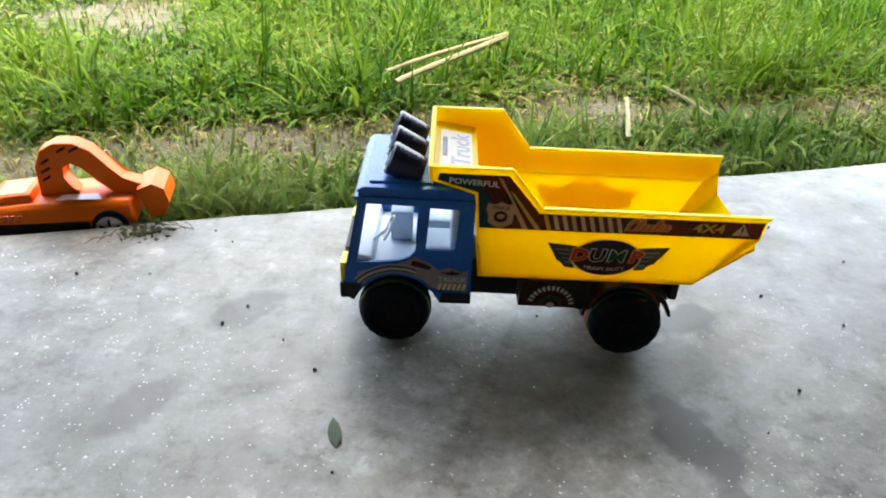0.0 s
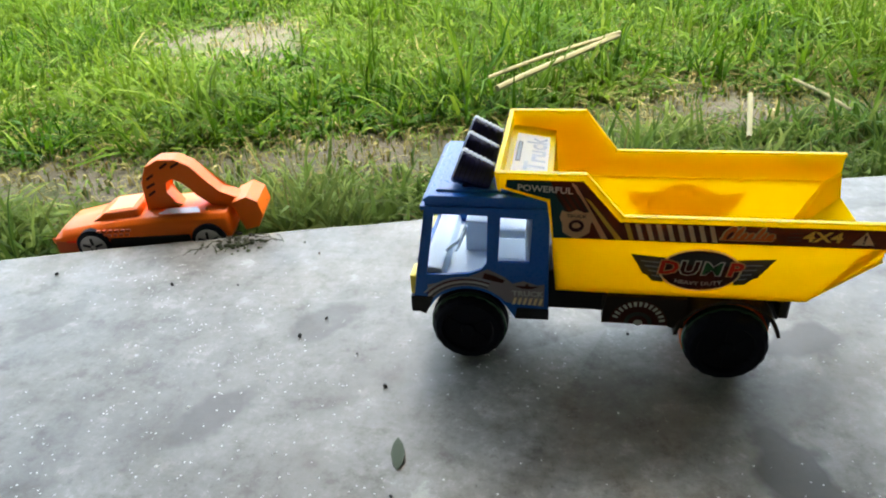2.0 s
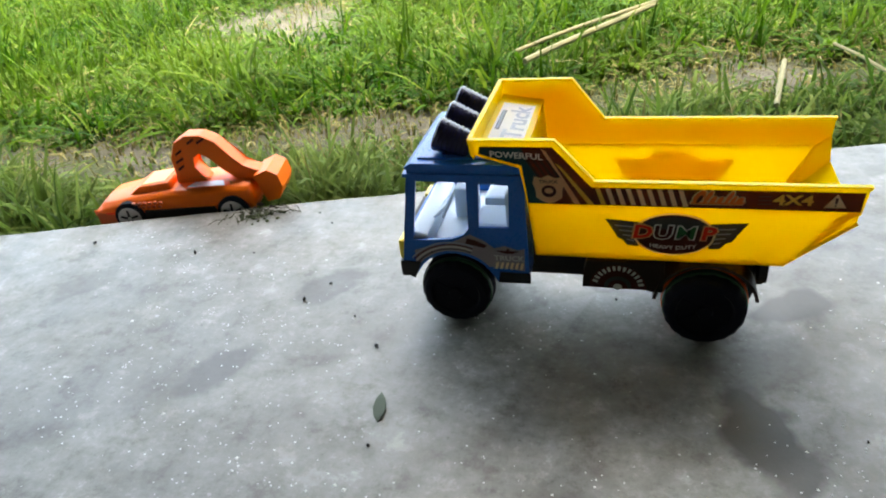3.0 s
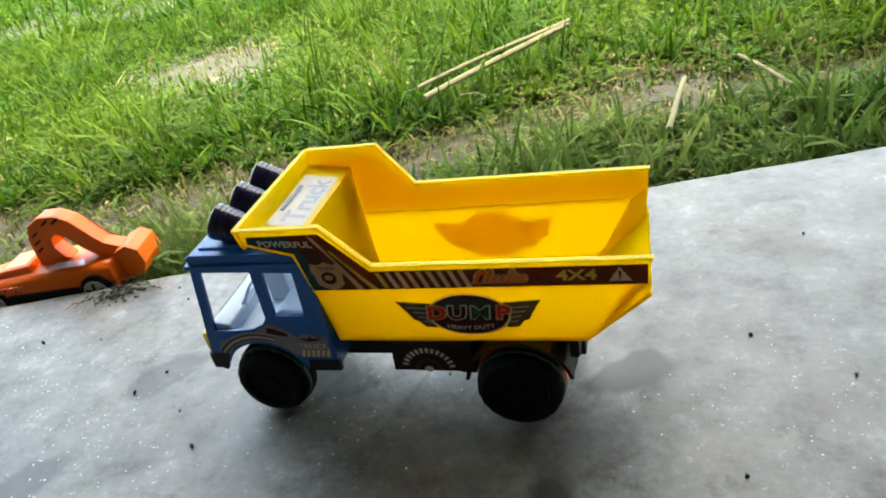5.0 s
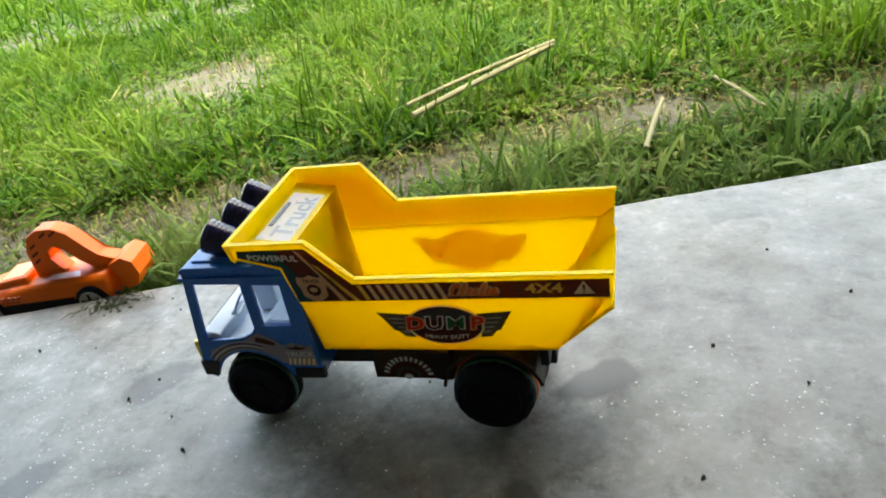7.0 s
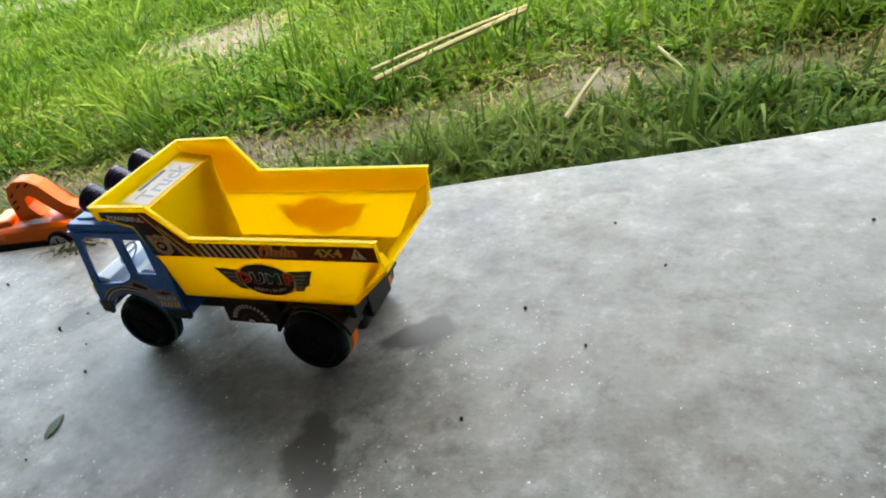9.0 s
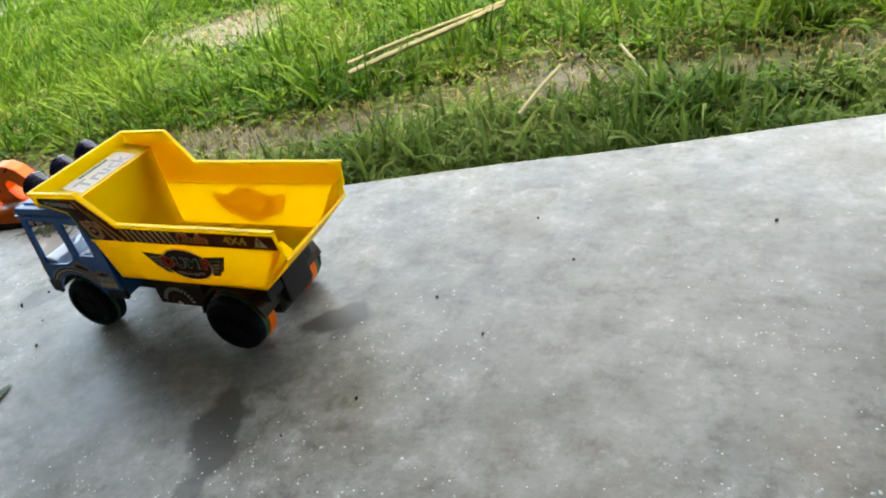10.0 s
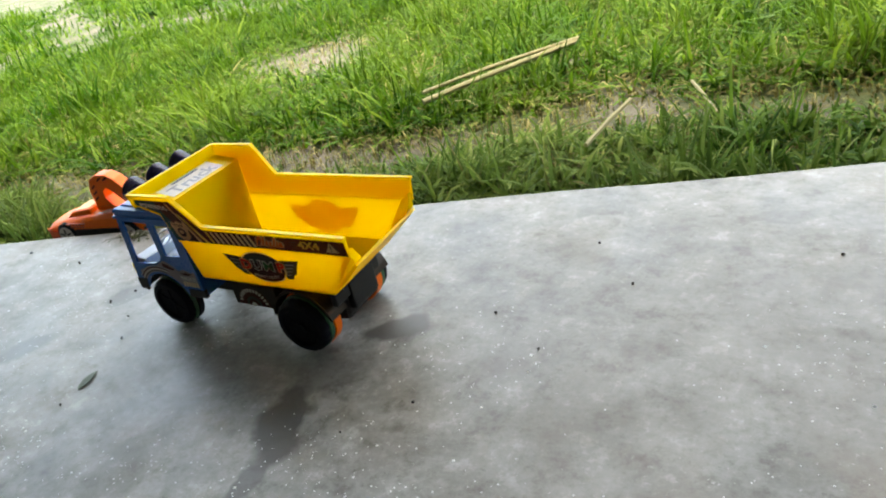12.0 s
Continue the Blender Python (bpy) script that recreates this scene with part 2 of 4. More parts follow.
def box(bm, lo, hi, bevel=0.0, turn=None):
    r = bmesh.ops.create_cube(bm, size=1.0)
    c = [(a + b) / 2 for a, b in zip(lo, hi)]
    s = [b - a for a, b in zip(lo, hi)]
    m = Matrix.Translation(c) @ (turn or Matrix()) @ Matrix.Diagonal((*s, 1))
    bmesh.ops.transform(bm, matrix=m, verts=r["verts"])
    if bevel:
        es = {e for v in r["verts"] for e in v.link_edges}
        bmesh.ops.bevel(bm, geom=list(es), offset=bevel, segments=2, affect="EDGES", profile=0.6)
    return bm


def prism(bm, pts, a, b, bevel=0.0):
    """A closed outline pts, given as points a(p) on one side and b(p) on the other."""
    va, vb = [bm.verts.new(a(p)) for p in pts], [bm.verts.new(b(p)) for p in pts]
    fs = [bm.faces.new(va), bm.faces.new(vb[::-1])]
    for i in range(len(pts)):
        j = (i + 1) % len(pts)
        fs.append(bm.faces.new((va[j], va[i], vb[i], vb[j])))
    if bevel:
        es = {e for f in fs for e in f.edges}
        bmesh.ops.bevel(bm, geom=list(es), offset=bevel, segments=2, affect="EDGES", profile=0.6)
    return bm


def lathe(bm, profile, axis="y", n=40, centre=(0, 0, 0), lug=0.0, lug_rows=()):
    """Turns (along, radius) round an axis; rows named in lug_rows get a toothed radius."""
    rings = []
    for i, (d, r) in enumerate(profile):
        ring = []
        for k in range(n):
            t = 2 * math.pi * k / n
            rr = r - (lug if i in lug_rows and (k // 2) % 2 else 0.0)
            u, w = rr * math.cos(t), rr * math.sin(t)
            p = (u, d, w) if axis == "y" else (d, u, w) if axis == "x" else (u, w, d)
            ring.append(bm.verts.new([a + b for a, b in zip(p, centre)]))
        rings.append(ring)
    for a, b in zip(rings, rings[1:]):
        for k in range(n):
            j = (k + 1) % n
            bm.faces.new((a[k], a[j], b[j], b[k]))
    bm.faces.new(rings[0][::-1])
    bm.faces.new(rings[-1])
    return bm


def rod(bm, pts, r, n=8):
    """A round bar along a line of points."""
    rings = []
    for i, p in enumerate(pts):
        p = Vector(p)
        d = (Vector(pts[min(i + 1, len(pts) - 1)]) - Vector(pts[max(i - 1, 0)])).normalized()
        u = d.orthogonal().normalized()
        if rings:
            u = (last - d * last.dot(d)).normalized()
        last = u
        w = d.cross(u)
        rings.append([bm.verts.new(p + r * (math.cos(2 * math.pi * k / n) * u + math.sin(2 * math.pi * k / n) * w)) for k in range(n)])
    for a, b in zip(rings, rings[1:]):
        for k in range(n):
            bm.faces.new((a[k], a[(k + 1) % n], b[(k + 1) % n], b[k]))
    bm.faces.new(rings[0][::-1])
    bm.faces.new(rings[-1])
    return bm


def letters(text, size, place, stretch=1.0, shear=0.0, bold=0.0):
    """Text as a flat bmesh: place(u, v) gives the point for each place on the writing plane; centred on 0, 0."""
    cu = bpy.data.curves.new("letters", "FONT")
    cu.body, cu.size, cu.align_x, cu.align_y, cu.resolution_u = text, size, "CENTER", "CENTER", 2
    cu.shear, cu.offset = shear, bold
    ob = bpy.data.objects.new("letters", cu)
    scene.collection.objects.link(ob)
    bpy.context.view_layer.update()
    me = bpy.data.meshes.new_from_object(ob.evaluated_get(bpy.context.evaluated_depsgraph_get()))
    bm = bmesh.new()
    bm.from_mesh(me)
    for v in bm.verts:
        v.co = place(v.co.x * stretch, v.co.y)
    bpy.data.objects.remove(ob)
    bpy.data.curves.remove(cu)
    bpy.data.meshes.remove(me)
    return bm


def flat(polys, place):
    """Flat outlines laid on a surface by place(u, v)."""
    bm = bmesh.new()
    for pts in polys:
        bm.faces.new([bm.verts.new(place(*p)) for p in pts])
    return bm


# ---- the porch: slab and soil, with an unseen roof and walls that shape the light ----
def edge_y(x):
    return 0.29 + 0.32 * x


SLOPE = math.atan(0.32)
along, across = Vector((math.cos(SLOPE), math.sin(SLOPE), 0)), Vector((-math.sin(SLOPE), math.cos(SLOPE), 0))
EDGE0 = Vector((0, 0.29, 0))


def porch(u, v, z):
    """A point u metres along the slab's outer edge and v beyond it."""
    return EDGE0 + along * u + across * v + Vector((0, 0, z))


def slab():
    bm = bmesh.new()
    n = 240
    us = [-5 + 10 * i / n for i in range(n + 1)]
    wob = [noise.noise((u * 3, 0, 0)) * 0.006 + noise.noise((u * 14, 3, 0)) * 0.003 for u in us]
    rows = []
    for u, w in zip(us, wob):
        rows.append([bm.verts.new(porch(u, -3.4, 0)), bm.verts.new(porch(u, w - 0.012, 0)), bm.verts.new(porch(u, w - 0.003, -0.004)),
                     bm.verts.new(porch(u, w, -0.014)), bm.verts.new(porch(u, w, -0.2))])
    for a, b in zip(rows, rows[1:]):
        for k in range(4):
            bm.faces.new((a[k], b[k], b[k + 1], a[k + 1]))
    ob = part("floor", bm, CONCRETE)
    tagged(ob, "worn grey trowelled concrete porch slab with damp marks", "floor", kind="structure")


def soil():
    bm = bmesh.new()
    n = 90
    g = {}
    xs = [-300, -60, -20] + [-6 + 12 * i / n for i in range(n + 1)] + [20, 60, 300]
    ys = [-300, -60, -20] + [-4 + 12 * i / n for i in range(n + 1)] + [20, 60, 300]
    for i, x in enumerate(xs):
        for j, y in enumerate(ys):
            z = -0.050 + 0.006 * noise.noise((x * 1.3, y * 1.3, 0)) + 0.004 * noise.noise((x * 6, y * 6, 2))
            if y < edge_y(x) - 0.1 and abs(x) < 7 and y > -5:
                z = -0.12
            g[i, j] = bm.verts.new((x, y, z))
    for i in range(len(xs) - 1):
        for j in range(len(ys) - 1):
            bm.faces.new((g[i, j], g[i + 1, j], g[i + 1, j + 1], g[i, j + 1]))
    tagged(part("ground", bm, SOIL, smooth=True), "bare and mossy brown soil under the lawn", "ground", kind="structure")


def unseen_shelter():
    # ceiling and walls are out of view; they set how shade falls
    bm = bmesh.new()
    prism(bm, [(-5.2, -3.6), (5.2, -3.6), (5.2, 0.98), (-5.2, 0.98)], lambda p: porch(*p, 2.30), lambda p: porch(*p, 2.42))
    tagged(part("ceiling", bm, ROOF_MAT), "unseen dark porch ceiling that shades the slab", "ceiling", kind="structure")
    bm = bmesh.new()
    prism(bm, [(-5, -3.6), (5, -3.6), (5, -3.4), (-5, -3.4)], lambda p: porch(*p, -0.1), lambda p: porch(*p, 2.30))
    tagged(part("unseen_back_wall", bm, WALL_MAT), "unseen dark grey house wall that closes off light from behind", "wall", kind="structure")
    # end walls are added to cut sky light from the open sides
    for nm, u0, u1 in (("unseen_end_wall_1", -5.2, -5.0), ("unseen_end_wall_2", 5.0, 5.2)):
        bm = bmesh.new()
        prism(bm, [(u0, -3.4), (u1, -3.4), (u1, 0.0), (u0, 0.0)], lambda p: porch(*p, -0.1), lambda p: porch(*p, 2.30))
        tagged(part(nm, bm, WALL_MAT), "unseen dark grey end wall added to block light from the side", "wall", kind="structure")


slab()
soil()
unseen_shelter()


# ---- lawn ----
def trodden(x, d):
    """How bare the ground is, 0 to 1, at x and d metres out from the slab: a worn strip, a few patches and a far footpath."""
    wave = 0.06 * np.sin(x * 3.7 + 0.6) + 0.035 * np.sin(x * 9.7)
    ends = 0.5 + 0.5 * np.sin(x * 2.6 + 1.1) * np.sin(x * 5.9 + 2.0)
    strip = np.exp(-((d - 0.33 - wave) / (0.065 + 0.060 * ends)) ** 2)
    patch = np.clip(np.sin(x * 2.3 + 0.8) * np.sin(d * 3.1 + 2.0 + x) - 0.50, 0, 1) * 1.2 * (d > 0.6)
    yy = 0.29 + 0.32 * x + d
    path = 0.80 * np.exp(-(((x + 2 * yy - 0.2) / 0.55) ** 2)) * (x < -2.9) + 0.62 * np.exp(-(((x + 1.05) / 0.24) ** 2) - ((yy - 1.25) / 0.2) ** 2)
    return np.clip(0.97 * strip + patch + path, 0, 0.98)


def blades(name, count, region, height, width, mat, label, seed, keep=1.0, lean=0.6, per=16, radial=0.6, spread=0.022, flat=0.0):
    """Tufts of arching blades: each blade leaves its tuft outwards, rises and bends over; flat is the share that lies trodden down."""
    rng = np.random.default_rng(seed)
    x0, x1, d0, d1 = region
    clumps = max(10, count // per)
    cx, cd = rng.uniform(x0, x1, clumps), d0 + (d1 - d0) * rng.uniform(0, 1, clumps)
    pick = rng.integers(0, clumps, count)
    ox, od = rng.normal(0, spread, count), rng.normal(0, spread, count)
    x, d = cx[pick] + ox, cd[pick] + od
    d = np.where(d < d0, 2 * d0 - d, d)
    bare = trodden(x, d)
    ok = rng.uniform(0, 1, count) > bare * keep
    x, d, ox, od, bare, pick = x[ok], d[ok], ox[ok], od[ok], bare[ok], pick[ok]
    n = len(x)
    y = 0.29 + 0.32 * x + d / math.cos(SLOPE)
    size = rng.lognormal(0.0, 0.32, clumps)[pick]
    swell = 0.88 + 0.30 * np.sin(x * 5.3 + 1.7 * np.sin(d * 4.1)) * np.sin(d * 6.7 + 1.3 * np.sin(x * 3.3)) + 0.14 * np.sin(x * 13 + d * 11)
    h = height * size * rng.uniform(0.45, 1.2, n) * (1 - 0.5 * bare) * swell
    w = width * rng.uniform(0.55, 1.35, n)
    out = np.arctan2(od + 0.32 * ox, ox)
    away = rng.uniform(0, 2 * np.pi, clumps)[pick] + rng.normal(0, 0.9, n)
    yaw = np.where(rng.uniform(0, 1, n) < radial, out + rng.normal(0, 0.5, n), away)
    rise = np.clip(rng.normal(1.38 - 0.2 * lean, 0.20 * lean, n), 0.2, 1.57)
    fall = np.abs(rng.normal(0.75, 0.65, n)) * lean
    down = rng.uniform(0, 1, n) < flat + 0.7 * bare
    rise = np.where(down, rng.uniform(0.10, 0.5, n), rise)
    dx, dy = np.cos(yaw), np.sin(yaw)
    back = (d < 0.05) & (dx * across.x + dy * across.y < 0)
    dx, dy = np.where(back, -dx, dx), np.where(back, -dy, dy)
    twist = rng.normal(0, 0.6, n)
    seg = 4
    co = np.zeros((n, 2 * seg + 1, 3), np.float32)
    bx, by, bz = x.copy(), y.copy(), np.full(n, -0.055)
    for k in range(seg + 1):
        ww = (0.7, 1.0, 0.9, 0.6, 0.0)[k]
        tw = twist * k / seg
        px, py, pz = -dy * np.cos(tw), dx * np.cos(tw), np.sin(tw)
        for q, o in ((0, -1), (1, 1)):
            if k < seg or q == 0:
                co[:, 2 * k + q, 0], co[:, 2 * k + q, 1], co[:, 2 * k + q, 2] = bx + o * px * w * ww / 2, by + o * py * w * ww / 2, bz + o * pz * w * ww / 2
        ang = rise - fall * ((k + 0.5) / seg) ** 1.3
        bx, by = bx + dx * h / seg * np.cos(ang), by + dy * h / seg * np.cos(ang)
        bz = np.maximum(bz + h / seg * np.sin(ang), -0.043 + 0.012 * np.sin(x * 91 + d * 57) ** 2)
    base = (np.arange(n) * (2 * seg + 1))[:, None]
    tris = np.array([t for k in range(seg - 1) for t in ((2 * k, 2 * k + 1, 2 * k + 3), (2 * k, 2 * k + 3, 2 * k + 2))] + [(2 * seg - 2, 2 * seg - 1, 2 * seg)])
    idx = (base[:, :, None] + tris[None]).reshape(-1)
    me = bpy.data.meshes.new(name)
    me.vertices.add(n * (2 * seg + 1))
    me.vertices.foreach_set("co", co.reshape(-1))
    nt = n * len(tris)
    me.loops.add(nt * 3)
    me.loops.foreach_set("vertex_index", idx.astype(np.int32))
    me.polygons.add(nt)
    me.polygons.foreach_set("loop_start", np.arange(0, nt * 3, 3, dtype=np.int32))
    me.polygons.foreach_set("use_smooth", np.ones(nt, bool))
    me.update()
    me.materials.append(mat)
    tagged(new(name, me), label, "grass", kind="stuff")


blades("grass_fringe", 22000, (-2.2, 2.0, 0.015, 0.28), 0.078, 0.0062, FRINGE, "ragged green grass tufts along the concrete slab", 1, 1.0, 1.7, 22, 0.75, 0.020, 0.15)
blades("lawn", 88000, (-3.2, 2.6, 0.42, 2.2), 0.105, 0.0064, GRASS, "uneven bright green lawn grass in tufts", 2, 1.0, 1.7, 18, 0.6, 0.028, 0.2)
blades("far_lawn", 70000, (-6.5, 4.0, 2.1, 6.5), 0.13, 0.0115, GRASS, "bright green lawn grass further out", 3, 1.0, 1.4, 18, 0.6, 0.05, 0.1)
blades("turf", 60000, (-2.6, 2.0, 0.02, 1.8), 0.040, 0.0036, FRINGE, "short matted turf between the tufts", 7, 0.9, 2.2, 8, 0.3, 0.03, 0.5)
blades("dry_grass", 11000, (-2.6, 2.0, 0.06, 1.8), 0.075, 0.0034, DRY, "dry straw-coloured grass blades in the lawn", 4, 0.3, 2.0, 9, 0.5, 0.03, 0.5)
blades("thatch", 14000, (-2.2, 2.0, 0.14, 0.70), 0.055, 0.0030, DRY, "flattened dry grass thatch on the trodden strip", 6, 0.3, 2.4, 8, 0.3, 0.03, 0.8)


# ---- toy dump truck ----
def side_y(z):
    return 0.056 + (z - 0.082) * 0.111


def wheel(parent, x, y, side, inner_mat, r, w):
    """Tyre with tread lugs, coloured bands behind it and a dished hub; y is the outer face, side tells which way it looks."""
    k = w / 0.030
    bm = lathe(bmesh.new(), [(0.004, r * 0.30), (0.004, r * 0.62), (0.0, r * 0.68), (0.0, r * 0.82), (0.003, r * 0.915), (0.006, r * 0.945), (0.012 * k, r * 0.945)],
               n=72, lug=0.0006, lug_rows=(4, 5, 6))
    tyre = part("wheel", bm, RUBBER, parent, "black ribbed toy wheel with coloured bands")
    tyre.matrix_local = pose(x, y, r, 0, 0, 0 if side < 0 else 180)
    bm = lathe(bmesh.new(), [(0.0100 * k, r * 0.93), (0.0110 * k, r * 0.972), (0.0165 * k, r * 0.972), (0.0175 * k, r * 0.93)], n=72)
    part("band", bm, GREEN, tyre, "dark green band")
    bm = lathe(bmesh.new(), [(0.0165 * k, r * 0.94), (0.0180 * k, r), (w - 0.002, r), (w, r * 0.95), (w, r * 0.5)], n=72)
    part("inner_rim", bm, inner_mat, tyre)
    bm = lathe(bmesh.new(), [(0.0015, 0.002), (0.001, r * 0.16), (0.0035, r * 0.2), (0.0045, r * 0.33)], n=24)
    part("hub", bm, RUBBER, tyre)
    for q in range(6):
        bm = box(bmesh.new(), (-0.0016, 0.0030, r * 0.15), (0.0016, 0.0045, r * 0.66))
        bmesh.ops.rotate(bm, verts=bm.verts[:], cent=(0, 0, 0), matrix=Matrix.Rotation(q * math.pi / 3, 3, "Y"))
        part("spoke", bm, RUBBER, tyre)
    return tyre


def dump_bed(truck):
    bed = part("dump_bed", prism(bmesh.new(), [(-0.052, 0.083), (0.157, 0.083), (0.2045, 0.128), (0.203, 0.1305), (0.156, 0.0865), (-0.050, 0.0865)],
                                 lambda p: (p[0], -side_y(p[1]) + 0.001, p[1]), lambda p: (p[0], side_y(p[1]) - 0.001, p[1])), YELLOW, truck,
               "bright yellow open dump bed")
    low = [(-0.052, 0.083), (0.157, 0.083), (0.203, 0.141), (-0.0555, 0.141)]
    top = [(-0.0555, 0.139), (0.2035, 0.139), (0.205, 0.163), (0.0, 0.163), (-0.031, 0.202), (-0.100, 0.202), (-0.099, 0.190), (-0.0605, 0.178)]
    rim = [(0.205, 0.163), (0.0, 0.163), (-0.031, 0.202), (-0.101, 0.202)]
    lip = [(x + dx, z + dz) for (x, z), (dx, dz) in zip(rim, ((0.0015, 0.0035), (0.0012, 0.0038), (0.001, 0.0036), (0.0, 0.0036)))]
    for s in (-1, 1):
        bm = bmesh.new()
        prism(bm, low, lambda p: (p[0], s * side_y(p[1]), p[1]), lambda p: (p[0], s * (side_y(p[1]) - 0.0014), p[1]), 0.0003)
        part("side_panel", bm, YELLOW, bed)
        bm = bmesh.new()
        prism(bm, top, lambda p: (p[0], s * (side_y(p[1]) + 0.0018), p[1]), lambda p: (p[0], s * (side_y(p[1]) - 0.0006), p[1]), 0.0004)
        part("side_band", bm, YELLOW, bed)
        bm = bmesh.new()
        for i in range(3):
            q = [rim[i], rim[i + 1], lip[i + 1], lip[i]]
            prism(bm, q, lambda p: (p[0], s * (side_y(p[1]) + 0.0042), p[1]), lambda p: (p[0], s * (side_y(p[1]) - 0.0012), p[1]), 0.0007)
        part("rim", bm, YELLOW, bed)
        # wedge at the back corner where the side folds in to the ramp
        bm = bmesh.new()
        prism(bm, [(0.165, 0.094), (0.2030, 0.1315), (0.2030, 0.150), (0.190, 0.140)], lambda p: (p[0], s * (side_y(p[1]) - 0.0010), p[1]),
              lambda p: (p[0], s * (side_y(p[1]) - (0.014 if p[1] < 0.135 else 0.006)), p[1]), 0.0006)
        part("corner_gusset", bm, YELLOW, bed)
    bm = bmesh.new()
    prism(bm, [(-0.0605, 0.184), (-0.058, 0.1855), (-0.0495, 0.0865), (-0.052, 0.084)], lambda p: (p[0], -side_y(p[1]) + 0.0005, p[1]),
          lambda p: (p[0], side_y(p[1]) - 0.0005, p[1]), 0.0005)
    part("front_panel", bm, YELLOW, bed)
    bm = bmesh.new()
    prism(bm, [(-0.0990, 0.1895), (-0.0990, 0.1918), (-0.0575, 0.1858), (-0.0575, 0.1835)], lambda p: (p[0], -side_y(p[1]) + 0.0005, p[1]),
          lambda p: (p[0], side_y(p[1]) - 0.0005, p[1]))
    part("cab_guard", bm, YELLOW, bed)
    bm = bmesh.new()
    prism(bm, [(-0.0985, 0.186), (-0.1012, 0.190), (-0.1030, 0.2056), (-0.0985, 0.2056)], lambda p: (p[0], -side_y(p[1]) - 0.003, p[1]),
          lambda p: (p[0], side_y(p[1]) + 0.003, p[1]), 0.0008)
    part("front_lip", bm, YELLOW, bed)
    return bed


def bed_stickers(bed):
    def on(extra, s=-1, band=True):
        off = 0.0018 if band else 0.0
        return lambda x, z: (x, s * (side_y(z) + off + extra), z)

    def emb(extra, s=-1, band=True):
        f = on(extra, s, band)
        return lambda x, z: f(x - 0.0035, z)

    for s in (-1, 1):
        # far side gets amber film, coloured to leave an orange silhouette inside the bed
        bm = flat([[(-0.0945, 0.1915), (-0.0585, 0.1805), (-0.055, 0.1425), (0.202, 0.1425), (0.2025, 0.1605), (-0.0015, 0.1605), (-0.0325, 0.1985), (-0.093, 0.1985)]],
                  on(0.0005, s))
        strip = part("side_sticker", bm, ST_DARK if s < 0 else ST_BACKLIT, bed, "maroon side sticker with pale hazard stripes")
        c = [(math.cos(2 * math.pi * k / 36), math.sin(2 * math.pi * k / 36)) for k in range(36)]
        wing = [[(0.0135, 0.1275), (0.042, 0.1250), (0.042, 0.0985), (0.033, 0.0995), (0.0285, 0.1055), (0.0245, 0.1075), (0.0205, 0.1155)],
                [(0.0995, 0.1250), (0.1285, 0.1275), (0.1215, 0.1155), (0.1175, 0.1075), (0.1130, 0.1055), (0.1085, 0.0995), (0.0995, 0.0985)]]
        oval = [(0.0705 + 0.0335 * a, 0.1130 + 0.0228 * b) for a, b in c]
        badge = part("oval_sticker", flat([oval], emb(0.0008, s, False)), ST_CREAM if s < 0 else ST_BACKLIT, bed, "oval emblem sticker with tan border")
        for w in wing:
            part("wing", flat([w], emb(0.0005, s, False)), ST_GREY if s < 0 else ST_BACKLIT, badge, "dark grey sticker wing")
        if s > 0:
            continue
        part("oval_field", flat([[(0.0705 + 0.0314 * a, 0.1130 + 0.0208 * b) for a, b in c]], emb(0.0011, s, False)), ST_DARK, badge)
        part("oval_top", flat([[(0.0705 + 0.0288 * a, 0.1185 + 0.0132 * abs(b)) for a, b in c[:19]]], emb(0.0013, s, False)), ST_GREY, badge)
        for k, z in enumerate((0.1215, 0.1165, 0.1115, 0.1065)):
            x0 = 0.0215 + 0.0035 * k
            for f in ([(x0, z), (0.0385, z - 0.0012), (0.0385, z - 0.0024), (x0 + 0.001, z - 0.0012)],
                      [(0.1025, z - 0.0012), (0.1195 - 0.0035 * k, z), (0.1185 - 0.0035 * k, z - 0.0012), (0.1025, z - 0.0024)]):
                part("feather", flat([f], emb(0.0008, s, False)), ST_BLUE, badge)
        # the four large letters with a pale border behind them
        put = emb(0.0016, s, False)
        put2 = emb(0.0019, s, False)
        for ch, x, mat in (("D", 0.0445, ST_RED), ("U", 0.0610, ST_DARK), ("M", 0.0795, ST_LEAF), ("P", 0.0975, ST_RED)):
            part("letter_edge", letters(ch, 0.0196, lambda u, v: put(x + u, 0.1150 + v), 1.14, 0.12, 0.0010 if ch == "M" else 0.0015), ST_TAN if ch in "DP" else ST_WHITE, badge)
            part("letter", letters(ch, 0.0190, lambda u, v: put2(x + u, 0.1150 + v), 1.14, 0.12, 0.0001 if ch == "M" else 0.0006), mat, badge)
        part("small_lettering", letters("HEAVY DUTY", 0.0058, lambda u, v: put2(0.0705 + u, 0.0995 + v + 6.0 * u * u), 1.1, 0, 0.0001), ST_WHITE, badge)
        # contents of the strip
        put = on(0.0009, s)
        part("teal_field", flat([[(-0.0935, 0.1920), (-0.0582, 0.1812), (-0.0548, 0.1432), (-0.031, 0.1432), (-0.050, 0.1780), (-0.058, 0.1975), (-0.0925, 0.1975)]], put), ST_TEAL, strip)
        for k in range(4):
            x = -0.047 + 0.0055 * k
            part("stripe", flat([[(x - 0.008, 0.1865), (x - 0.0055, 0.1865), (x + 0.0045, 0.1690), (x + 0.002, 0.1690)]], on(0.0011, s)), BROWN, strip)
        for k, mat in ((0, ST_TAN), (1, ST_GOLD)):
            x = -0.0290 + 0.0115 * k
